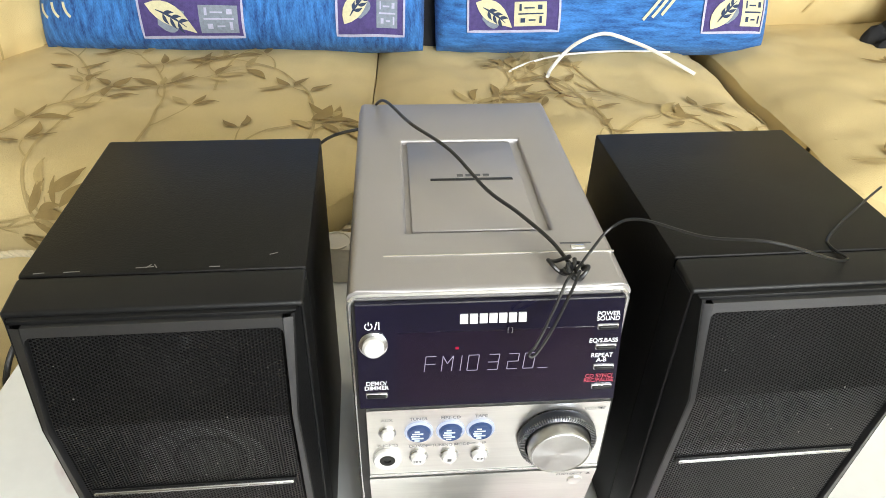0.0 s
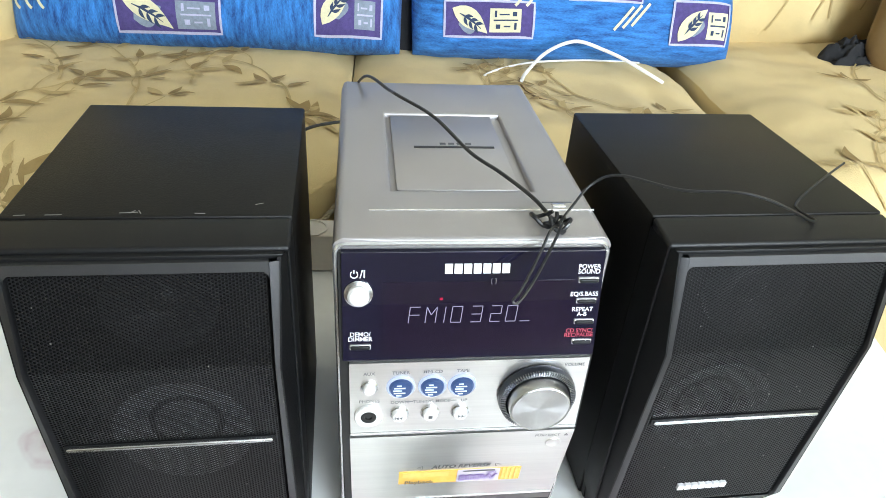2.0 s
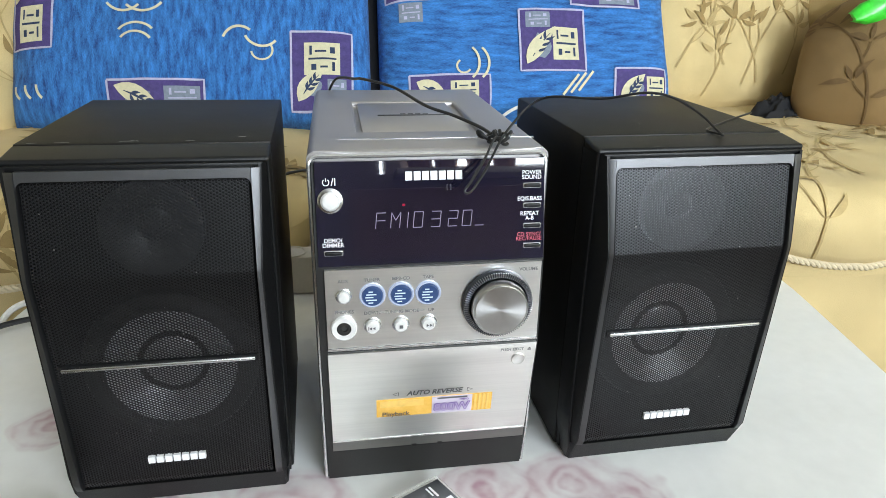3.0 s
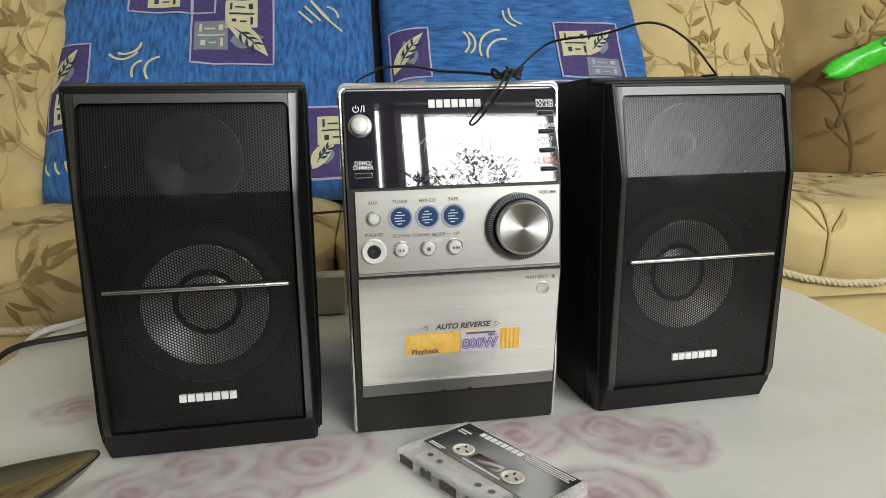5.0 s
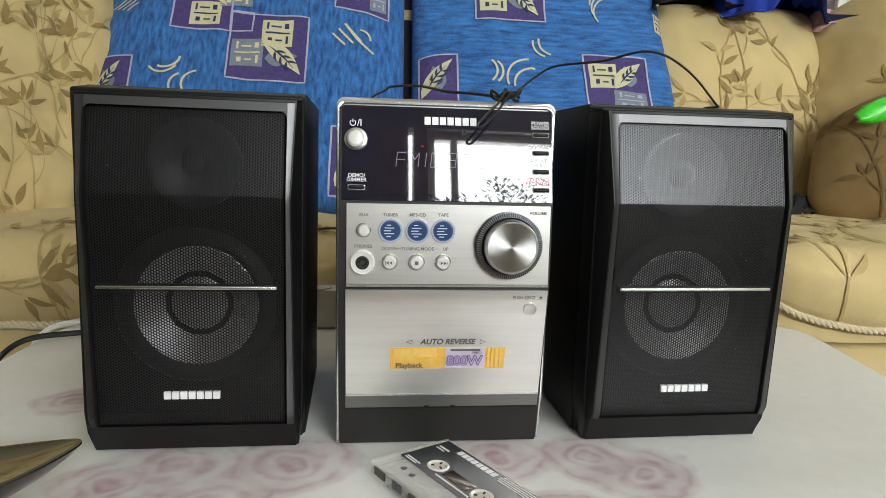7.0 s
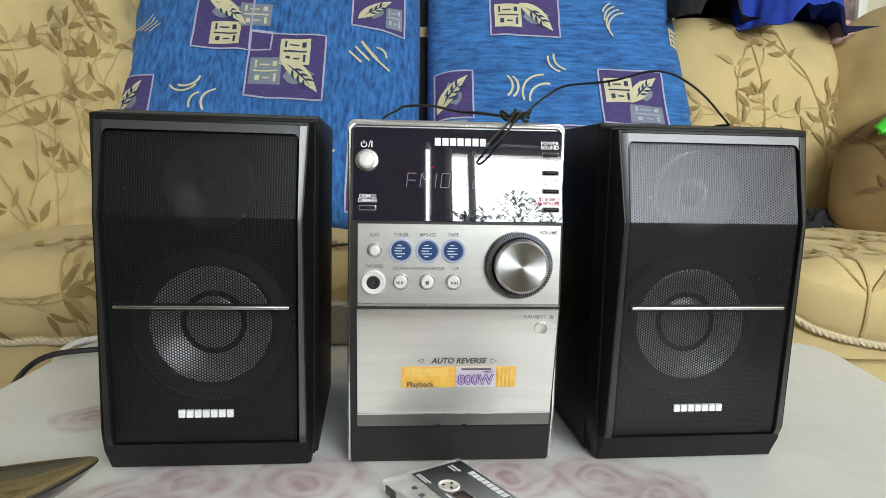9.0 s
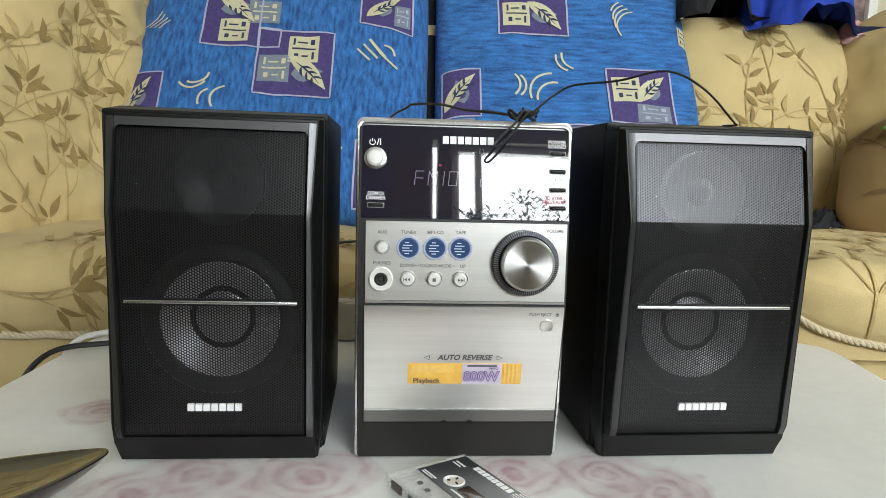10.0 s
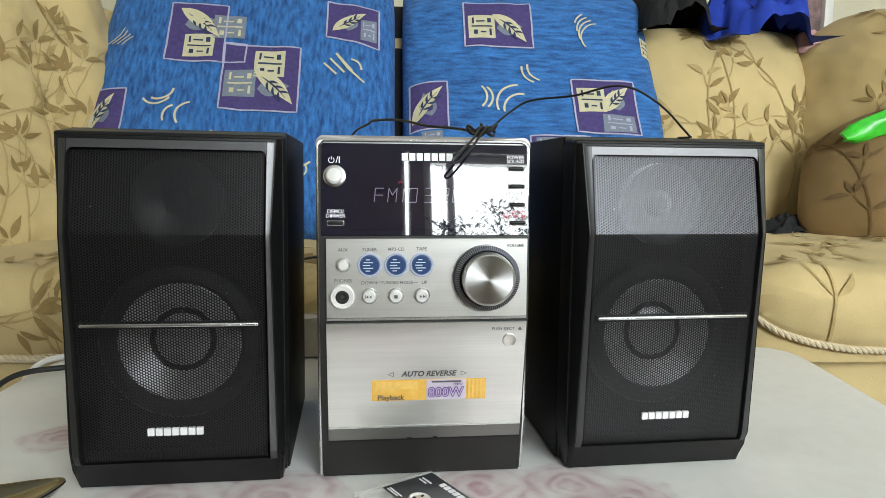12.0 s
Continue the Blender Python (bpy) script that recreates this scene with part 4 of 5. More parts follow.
bmesh.ops.bevel(bm, geom=sharp, offset=0.0028, segments=3, profile=0.5, affect="EDGES")
bmesh.ops.bevel(bm, geom=[e for e in bm.edges if all(v.co.y < 0.003 and v.co.z > 0.272 for v in e.verts) and abs(e.verts[0].co.x - e.verts[1].co.x) > 0.01], offset=0.0034, segments=4, profile=0.5, affect="EDGES")
for side in (-1, 1):
    corner = [e for e in bm.edges if all(v.co.y > 0.26 and v.co.x * side > 0.082 for v in e.verts) and abs(e.verts[0].co.z - e.verts[1].co.z) > 0.0004]
    bmesh.ops.bevel(bm, geom=corner, offset=0.009, segments=4, profile=0.5, affect="EDGES")
part("top_cover", bm, SILVER, unit, "silver painted top cover")
part("lid_well", nbox(-0.0480, 0.0490, 0.060, 0.196, 0.2672, 0.2700), SILVER, unit)
part("disc_lid", nbox(-0.0433, 0.0405, 0.0632, 0.192, 0.2700, 0.2735, bevel=0.0012), SILVER, unit)
part("lid_slot", nbox(-0.0275, 0.0335, 0.1285, 0.1315, 0.2734, 0.2740, bevel=0.0002), CHARCOAL, unit)
for k in range(4):
    part("model_mark", nbox(-0.0075 + k * 0.0065, -0.003 + k * 0.0065, 0.1345, 0.1375, 0.2735, 0.2739), GREY_INK, unit)
part("front_seam", nbox(-0.062, 0.0825, 0.0343, 0.0352, 0.2738, 0.2748), RIM, unit)
part("eject_mark", nbox(0.050, 0.070, 0.0435, 0.0445, 0.2742, 0.2749), GREY_INK, unit)
part("lid_button", nbox(0.056, 0.065, 0.038, 0.042, 0.2740, 0.2752, bevel=0.0005), RIM, unit)
# bright rim round the front
bm = bmesh.new()
path = [(-0.0836, z, -1.0, 0.0) for z in (0.001, 0.012, 0.025, 0.045, 0.07, 0.15, 0.2650)]
path += [(-0.0761 - 0.0075 * math.cos(a), 0.2650 + 0.0075 * math.sin(a), -math.cos(a), math.sin(a)) for a in [radians(15 * k) for k in range(1, 7)]]
path += [(-x, z, -nx, nz) for x, z, nx, nz in path[::-1]]
ring = []
for x, z, nx, nz in path:
    y = max(-0.0035, curve_at(UP, z) + 0.0008)
    ring.append([bm.verts.new((x - nx * d, yy, z - nz * d)) for d, yy in ((0.0, 0.0110), (0.0, y + 0.0012), (0.0010, y), (0.0022, y), (0.0031, y + 0.0010), (0.0031, 0.0110))])
for a, b in zip(ring, ring[1:]):
    for k in range(6):
        bm.faces.new((a[k], a[(k + 1) % 6], b[(k + 1) % 6], b[k]))
part("front_rim", bm, RIM, unit, "bright silver rim")
part("front_shell", skin(bmesh.new(), UP, -0.0804, 0.0804, 0.0, 0.2672, 0.0, 0.012), CHARCOAL, unit)
part("display_panel", skin(bmesh.new(), UP, -0.0785, 0.0795, 0.1992, 0.2682, 0.0022, 0.0), PIANO, unit, "gloss black display panel")
part("display_window", skin(bmesh.new(), UP, -0.0545, 0.0625, 0.2035, 0.2500, 0.0026, None), GLASS_BLACK, unit, "clear dark display glass")
part("control_panel", skin(bmesh.new(), UP, -0.0750, 0.0785, 0.1365, 0.1965, 0.0022, 0.0), ALU, unit, "brushed aluminium control panel")
part("cassette_door", skin(bmesh.new(), UP, -0.0755, 0.0788, 0.0450, 0.1318, 0.0026, 0.0), ALU, unit, "brushed aluminium cassette door")
part("door_lip", skin(bmesh.new(), UP, -0.0758, 0.0790, 0.0330, 0.0436, 0.0018, 0.0), SHADED_ALU, unit)
part("door_seam", skin(bmesh.new(), UP, -0.0760, 0.0792, 0.0308, 0.0328, 0.0004, 0.0), BLACK, unit)
part("door_edge", skin(bmesh.new(), UP, -0.0755, 0.0788, 0.0437, 0.0449, 0.0032, 0.0), RIM, unit)
part("panel_edge", skin(bmesh.new(), UP, -0.0750, 0.0785, 0.1345, 0.1362, 0.0030, 0.0), RIM, unit)
for x in (-0.0135, 0.0075):
    part("door_notch", skin(bmesh.new(), UP, x, x + 0.004, 0.0318, 0.0340, 0.0024, 0.0), BLACK, unit)


def word(text, size, x, z, material, proud=0.0027, parent=None, name="lettering", shear=0.0, wide=1.0, bold=0.012):
    return part(name, onto(lettering(text, size, shear, wide, bold), UP, x, z, proud), material, parent or unit, smooth=False)


def plate(name, x0, x1, z0, z1, material, proud, parent=None):
    return part(name, skin(bmesh.new(), UP, x0, x1, z0, z1, proud, None), material, parent or unit, smooth=False)


def maker_mark(prof, x0, x1, z, h, proud, parent):
    """Seven plain blocks where the maker's mark stands."""
    w = (x1 - x0) / 7
    for k in range(7):
        part("mark_block", skin(bmesh.new(), prof, x0 + k * w + w * 0.09, x0 + (k + 1) * w - w * 0.10, z - h / 2, z + h / 2, proud, None), WHITE_INK, parent, smooth=False)


maker_mark(UP, -0.0185, 0.0217, 0.2583, 0.0058, 0.0032, unit)
FACE = Matrix.Rotation(radians(90), 4, "X")


def button(name, prof, x, z, proud, material, label="", parent=None, segs=32, lean=0.0):
    """A turned button that stands out of the front."""
    m = Matrix.Translation((x, curve_at(UP, z) - proud, z)) @ Matrix.Rotation(radians(-lean), 4, "X") @ FACE
    return part(name, lathe(bmesh.new(), prof, segs), material, parent or unit, label, m=m)


TILTED = 11.7
button("power_ring", [(0.0, 0), (0.0085, 0), (0.0085, 0.001), (0.0070, 0.0018), (0.0, 0.0018)], -0.0688, 0.2432, 0.0022, CHROME, lean=TILTED)
button("power_button", [(0.0, 0), (0.0064, 0.0), (0.0064, 0.004), (0.005, 0.0056), (0.0, 0.0062)], -0.0688, 0.2432, 0.0030, PEARL, "pearl white power button", lean=TILTED)
bm = bmesh.new()
ribbon(bm, [(0.0021 * math.cos(a), 0.0021 * math.sin(a)) for a in [radians(125 + 290 * k / 18) for k in range(19)]], 0.0006, lambda x, y: (x, 0, y))
ribbon(bm, [(0, 0.0004), (0, 0.0028)], 0.0006, lambda x, y: (x, 0, y))
part("power_symbol", onto(bm, UP, -0.0712, 0.2553, 0.0027), WHITE_INK, unit, smooth=False)
word("/I", 0.0068, -0.0662, 0.2553, WHITE_INK)
word("DEMO/\nDIMMER", 0.0040, -0.0680, 0.2152, WHITE_INK)


def slot_button(x, z):
    part("slot_rim", nbox(-0.0066, 0.0066, -0.0010, 0.002, -0.0022, 0.0018, bevel=0.0009, segs=3), RIM, unit, m=Matrix.Translation((x, curve_at(UP, z) - 0.0023, z)))
    part("slot_button", nbox(-0.0060, 0.0060, -0.0020, 0.002, -0.0015, 0.0014, bevel=0.0011, segs=3), BLACK, unit, m=Matrix.Translation((x, curve_at(UP, z) - 0.0024, z)))


for x, z in ((-0.0680, 0.2084), (0.0708, 0.2500), (0.0708, 0.2364), (0.0708, 0.2224), (0.0708, 0.2086)):
    slot_button(x, z)
word("POWER\nSOUND", 0.0040, 0.0705, 0.2570, WHITE_INK)
word("EQ/S.BASS", 0.0040, 0.0690, 0.2408, WHITE_INK)
word("REPEAT\nA-B", 0.0040, 0.0690, 0.2290, WHITE_INK)
word("CD SYNC/\nREC/PAUSE", 0.0038, 0.0685, 0.2147, RED_INK)
STROKES = {"F": "00-02 02-12 01-11", "M": "00-02 02-0.5,1 0.5,1-12 12-10", "1": "10-12", "0": "00-02 02-12 12-10 10-00", "3": "02-12 01-11 00-10 12-10", "2": "02-12 12-11 11-01 01-00 00-10", "_": "00-10"}


def spot(s):
    return tuple(float(v) for v in s.split(",")) if "," in s else (float(s[0]), float(s[1]))


for ch, x in zip("FM10320_", (-0.0392, -0.0290, -0.0238, -0.0135, -0.0012, 0.0107, 0.0205, 0.0296)):
    bm = bmesh.new()
    for st in STROKES[ch].split():
        a, b = (spot(s) for s in st.split("-"))
        ribbon(bm, [(p[0] * 0.0062 + p[1] * 0.0006, p[1] * 0.0052) for p in (a, b)], 0.00055, lambda u, v: (u, 0, v))
    part("display_digit", onto(bm, UP, x, 0.2240, 0.0031), VFD, unit, smooth=False)
part("display_icon", onto(lettering("[ ]", 0.004), UP, 0.0118, 0.2505, 0.0031), GREY_INK, unit, smooth=False)
plate("standby_light", -0.0205, -0.0185, 0.2385, 0.2400, RED_DOT, 0.0029)

# control panel
for text, x, z in (("AUX", -0.0626, 0.1882), ("TUNER", -0.0428, 0.1884), ("MP3-CD", -0.0226, 0.1886), ("TAPE", -0.0034, 0.1888), ("PHONES", -0.0626, 0.1648), ("DOWN", -0.0431, 0.1632), ("TUNING MODE", -0.0222, 0.1632), ("UP", -0.0012, 0.1632), ("VOLUME", 0.0690, 0.1912)):
    word(text, 0.0035, x, z, PANEL_INK)
for x in (-0.0365, -0.0080):
    plate("tuning_dash", x - 0.002, x + 0.002, 0.1631, 0.1634, PANEL_INK, 0.0026)
for x in (-0.0427, -0.0226, -0.0034):
    ring = button("key_ring", [(0.0068, 0), (0.0092, 0), (0.0092, 0.0012), (0.0084, 0.0022), (0.0076, 0.0016), (0.0076, 0.0004), (0.0068, 0)], x, 0.1768, 0.0021, KEY_HALO, "pale lit ring")
    button("source_key", [(0.0, 0), (0.0075, 0), (0.0075, 0.0022), (0.0066, 0.0036), (0.0, 0.0042)], x, 0.1768, 0.0022, BLUE_KEY, "lit blue round source key")
    for k in range(5):
        w = (0.0028, 0.0044, 0.0050, 0.0046, 0.0030)[k]
        part("key_mark", nbox(x - w, x + w * (0.6 if k % 2 else 0.1), -0.0246, -0.0240, 0.1768 + 0.0044 - k * 0.0021 - 0.0003, 0.1768 + 0.0044 - k * 0.0021 + 0.0003), KEY_LINE, unit)
button("button_ring", [(0.0040, 0), (0.0056, 0), (0.0056, 0.0010), (0.0049, 0.0016), (0.0040, 0.001), (0.0040, 0)], -0.0626, 0.1768, 0.0021, CHROME)
button("small_button", [(0.0, 0), (0.0040, 0), (0.0040, 0.0030), (0.0030, 0.0042), (0.0, 0.0046)], -0.0626, 0.1768, 0.0022, PEARL)
for i, x in enumerate((-0.0431, -0.0230, -0.0032)):
    button("button_ring", [(0.0048, 0), (0.0062, 0), (0.0062, 0.0010), (0.0055, 0.0016), (0.0048, 0.001), (0.0048, 0)], x, 0.1532, 0.0021, CHROME)
    button("tape_button", [(0.0, 0), (0.0049, 0), (0.0049, 0.0030), (0.0042, 0.0042), (0.0, 0.0046)], x, 0.1532, 0.0022, PEARL, "pearl tape key")
    bm = bmesh.new()
    if i == 1:
        ribbon(bm, [(-0.0013, 0), (0.0013, 0)], 0.0026, lambda a, b: (a, 0, b))
    else:
        s = -1 if i == 0 else 1
        for o in (-0.0018, 0.0006):
            q = [bm.verts.new((s * (o + a), 0, b)) for a, b in ((0, 0.0013), (0, -0.0013), (0.0019, 0))]
            bm.faces.new(q)
        ribbon(bm, [(s * 0.0029, -0.0013), (s * 0.0029, 0.0013)], 0.0005, lambda a, b: (a, 0, b))
    part("key_sign", onto(bm, UP, x, 0.1532, 0.0071), GREY_INK, unit, smooth=False)
button("jack_plate", [(0.0030, 0.0002), (0.0092, 0), (0.0092, 0.0022), (0.0084, 0.0032), (0.0052, 0.0028), (0.0046, 0.0012), (0.0030, 0.0002)], -0.0632, 0.1528, 0.0022, PEARL, "white headphone socket surround")
button("jack_hole", [(0.0, 0.0012), (0.0020, 0.0014), (0.0024, 0.0026), (0.0044, 0.0030), (0.0050, 0.0028), (0.0050, 0.0004), (0.0, 0.0004)], -0.0632, 0.1528, 0.0022, CHARCOAL)
button("jack_bore", [(0.0, 0.0018), (0.0019, 0.0018), (0.0019, 0.0012), (0.0, 0.0012)], -0.0632, 0.1528, 0.0022, RUBBER)
# volume knob: knurled ring, drum, spun cap
ring = bmesh.new()
lathe(ring, [(0.0205, 0), (0.0258, 0), (0.0258, 0.0020), (0.0248, 0.0052), (0.0215, 0.0056), (0.0205, 0)], 48)
part("knob_ring", ring, KNURL, unit, "dark knurled volume ring", m=Matrix.Translation((0.0466, -0.0212, 0.1668)) @ FACE)
bm = bmesh.new()
for k in range(90):
    a = 2 * math.pi * k / 90
    box(bm, 0.0216, 0.0250, -0.00035, 0.00035, 0.0040, 0.0062)
    for v in list(bm.verts)[-8:]:
        v.co = Matrix.Rotation(a, 4, "Z") @ v.co
part("knob_teeth", bm, TOOTH, unit, smooth=False, m=Matrix.Translation((0.0466, -0.0212, 0.1668)) @ FACE)
knob = part("volume_knob", lathe(bmesh.new(), [(0.0, 0.004), (0.0206, 0.004), (0.0202, 0.0122), (0.0192, 0.0136)], 64), SPUN, unit, "turned aluminium volume knob", m=Matrix.Translation((0.0466, -0.0212, 0.1668)) @ FACE)
part("knob_cap", lathe(bmesh.new(), [(0.0, 0.0126), (0.0184, 0.0126), (0.0190, 0.0138), (0.0185, 0.0141), (0.0180, 0.0132), (0.0, 0.0128)], 64), SPUN, unit, m=Matrix.Translation((0.0466, -0.0212, 0.1668)) @ FACE)

# cassette door
word("AUTO REVERSE", 0.0062, 0.0030, 0.0896, GREY_INK, 0.0030, shear=0.25, bold=0.030)
for s, x in ((-1, -0.0268), (1, 0.0308)):
    bm = bmesh.new()
    ribbon(bm, [(-s * 0.0022, 0.0018), (s * 0.0022, 0), (-s * 0.0022, -0.0018), (-s * 0.0022, 0.0018)], 0.0005, lambda a, b: (a, 0, b))
    part("arrow_mark", onto(bm, UP, x, 0.0896, 0.0030), GREY_INK, unit, smooth=False)
word("PUSH EJECT", 0.0034, 0.0605, 0.1262, PANEL_INK, 0.0030)
bm = bmesh.new()
bm.faces.new([bm.verts.new(p) for p in ((-0.0014, 0, -0.0002), (0.0014, 0, -0.0002), (0, 0, 0.0014))])
ribbon(bm, [(-0.0014, -0.0009), (0.0014, -0.0009)], 0.0006, lambda a, b: (a, 0, b))
part("eject_sign", onto(bm, UP, 0.0737, 0.1262, 0.0030), GREY_INK, unit, smooth=False)
button("eject_dimple", [(0.0, 0.0002), (0.0034, 0.0004), (0.0050, 0.0009), (0.0055, 0.0004), (0.0055, 0.0), (0.0, 0.0)], 0.0660, 0.1168, 0.0026, ALU, lean=-10)
stick = plate("sticker", -0.0413, 0.0488, 0.0672, 0.0848, YELLOW, 0.0030)
plate("sticker_field", 0.0015, 0.0330, 0.0674, 0.0846, PALE, 0.0034, unit)
for k in range(4):
    plate("sticker_stripe", 0.0348 + k * 0.0032, 0.0364 + k * 0.0032, 0.0680, 0.0840, ORANGE_INK, 0.0034, unit)
plate("sticker_bar", -0.0385, -0.0050, 0.0770, 0.0835, ORANGE_INK, 0.0034, unit)
plate("sticker_bar", 0.0055, 0.0290, 0.0822, 0.0836, GREY_INK, 0.0038, unit)
word("800W", 0.0112, 0.0168, 0.0736, PURPLE_INK, 0.0040, name="sticker_lettering", wide=0.98, bold=0.055)
word("800W", 0.0112, 0.0168, 0.0736, LILAC_INK, 0.0043, name="sticker_lettering", wide=0.98, bold=-0.008)
word("PMPO", 0.0028, 0.0265, 0.0806, PURPLE_INK, 0.0040, name="sticker_lettering")
q = word("Playback", 0.0062, -0.0265, 0.0700, GREY_INK, 0.0038, name="sticker_lettering")

# ---- speakers ----
SP = [(0.0, -0.005), (0.030, -0.0195), (0.200, -0.031), (0.272, -0.0165)]
IN_X, IN_Z0, IN_Z1 = 0.0695, 0.0228, 0.2616
RIM_Y = -0.0112


def waist(z):
    """The moulded foot draws in towards the table."""
    return 0.0036 * max(0.0, 1 - z / 0.032)


def half_width(z):
    return 0.0812 - waist(z) - 0.0078 * (0.004 - curve_at(SP, z)) / 0.035


LIP = 0.0010


sp = thing("loudspeaker", "black bookshelf loudspeaker with perforated steel grille", "loudspeaker", group="stereo loudspeakers")
part("cabinet", nbox(-0.0815, 0.0815, 0.016, 0.1885, 0.0, 0.2774, bevel=0.002), VINYL, sp, "black vinyl wrapped cabinet")
part("baffle", nbox(-0.0795, 0.0795, 0.010, 0.0155, 0.002, 0.2725), BLACK, sp)
bm = bmesh.new()
rows = []
for z in zsteps(SP, 0.0, 0.2700, 0.008):
    f, h = curve_at(SP, z), half_width(z)
    r = max(RIM_Y, f + 0.002)
    rows.append([(-max(x - waist(z), 0.0) if x > 0.078 else -x, y, z) for x, y in ((0.0812, 0.0155), (0.0812, r + 0.0016), (0.0808, r + 0.0005), (0.0800, r), (0.0790, r + 0.0006), (h, f), (h - LIP - 0.0012, f - 0.0002))])
for s in (-1, 1):
    vr = [[bm.verts.new((x * -s, y, z)) for x, y, z in row] for row in rows]
    for a, b in zip(vr, vr[1:]):
        for k in range(6):
            bm.faces.new((a[k], a[k + 1], b[k + 1], b[k]))
low = []
for z in zsteps(SP, 0.0, IN_Z0, 0.008):
    f, h = curve_at(SP, z), half_width(z)
    low.append([bm.verts.new((x - math.copysign(waist(z), x) if abs(x) > 0.081 else x, y, z)) for x, y in ((-0.0811, 0.0155), (-0.0811, max(RIM_Y, f + 0.002) + 0.0018), (0.0004 - h, f), (h - 0.0004, f), (0.0811, max(RIM_Y, f + 0.002) + 0.0018), (0.0811, 0.0155))])
for a, b in zip(low, low[1:]):
    for k in range(1, 4):
        bm.faces.new((a[k], a[k + 1], b[k + 1], b[k]))
bm.faces.new(low[0])
bm.faces.new(low[-1])
crown = set(bm.verts)
box(bm, -0.0813, 0.0813, RIM_Y - 0.0006, 0.0155, 0.2688, 0.2736, 0.0024, 4)
for v in bm.verts:
    if v not in crown and v.co.z > 0.271:
        v.co.z += 0.0036 * max(0.0, (v.co.y - RIM_Y - 0.002) / (0.0155 - RIM_Y))
box(bm, -0.0775, 0.0775, -0.0150, 0.0, 0.2672, 0.2704, 0.0008, 2)
part("front_cover", bm, BLACK, sp, "black moulded front cover")
bm = bmesh.new()
for s in (-1, 1):
    vr = []
    for z in zsteps(SP, IN_Z0, 0.2678, 0.008):
        f, h = curve_at(SP, z), half_width(z)
        vr.append([bm.verts.new((s * x, y, z)) for x, y in ((h - LIP, f + 0.004), (h - LIP, f - 0.0002), (h - LIP - 0.0005, f - 0.0005), (IN_X + 0.0004, f - 0.0013), (IN_X, f), (IN_X, f + 0.005))])
    for a, b in zip(vr, vr[1:]):
        for k in range(5):
            bm.faces.new((a[k], a[k + 1], b[k + 1], b[k]))
skin(bm, SP, -IN_X, IN_X, IN_Z1, 0.2678, 0.0009, 0.008)
for s in (-1, 1):
    # rounded upper corners of the opening
    fan = [(IN_X, IN_Z1)] + [(IN_X - 0.005 + 0.005 * math.cos(a), IN_Z1 - 0.005 + 0.005 * math.sin(a)) for a in [radians(15 * k) for k in range(7)]]
    vs = [bm.verts.new((s * x, curve_at(SP, z) - 0.0004, z)) for x, z in fan]
    for k in range(1, 7):
        bm.faces.new((vs[0], vs[k], vs[k + 1]))
part("front_frame", bm, GRAPHITE, sp, "graphite painted frame")


def perforated(x1, z0, z1, pitch, radius):
    """A steel sheet punched with staggered holes; it follows the bent front."""
    me = bpy.data.meshes.new("grille")
    verts, faces, seen = [], [], {}
    step = pitch * 0.8660254
    n = int(x1 / step)
    rim = [(math.cos(radians(60 * k)), math.sin(radians(60 * k))) for k in range(6)]

    def vert(x, z, depth, share):
        key = (round(x * 1e5), round(z * 1e5))
        if share and key in seen:
            return seen[key]
        verts.append((x, curve_at(SP, z) + 0.0014 + depth, z))
        if share:
            seen[key] = len(verts) - 1
        return len(verts) - 1

    for i in range(-n, n + 1):
        z = z0 + pitch * (0.5 if i % 2 else 1.0)
        while z < z1 - pitch * 0.45:
            x = i * step
            a = [vert(x + c * pitch / 1.7320508, z + s * pitch / 1.7320508, 0.0, True) for c, s in rim]
            b = [vert(x + c * radius, z + s * radius, 0.0, False) for c, s in rim]
            e = [vert(x + c * radius, z + s * radius, 0.0, False) for c, s in rim]
            d = [vert(x + c * radius, z + s * radius, 0.0009, False) for c, s in rim]
            for k in range(6):
                q = (k + 1) % 6
                faces.append((a[k], a[q], b[q], b[k]))
                faces.append((e[k], e[q], d[q], d[k]))
            z += pitch
    me.from_pydata(verts, [], faces)
    me.update()
    me.materials.append(GRILLE)
    me.materials.append(BLACK)
    for k, f in enumerate(me.polygons):
        f.material_index = k % 2
    return me


grille = new("grille", perforated(IN_X - 0.0010, IN_Z0 + 0.0012, IN_Z1 - 0.0012, 0.0022, 0.00086))
grille.parent = sp
tagged(grille, "perforated black steel grille")
rnd = random.Random(77)
for k in range(12):
    x, z = rnd.uniform(-0.062, 0.064), rnd.uniform(0.06, 0.25)
    w = rnd.uniform(0.0002, 0.00045)
    part("dust_speck", nbox(x - w, x + w, curve_at(SP, z) + 0.0010, curve_at(SP, z) + 0.0014, z - w, z + w), SCUFF, sp, smooth=False)
WO = Matrix.Translation((0, 0.0130, 0.113)) @ FACE
part("woofer_cone", lathe(bmesh.new(), [(0.0, -0.002), (0.017, -0.002), (0.026, 0.0032), (0.036, 0.0085), (0.0455, 0.0128), (0.0466, 0.0125), (0.0466, 0.0)], 64), CONE, sp, "grey woven woofer cone", m=WO)
part("dust_cap", lathe(bmesh.new(), [(0.0236, 0.0016), (0.0215, 0.0029), (0.0165, 0.0046), (0.0085, 0.0059), (0.0, 0.0063)], 48), CAP, sp, m=WO)
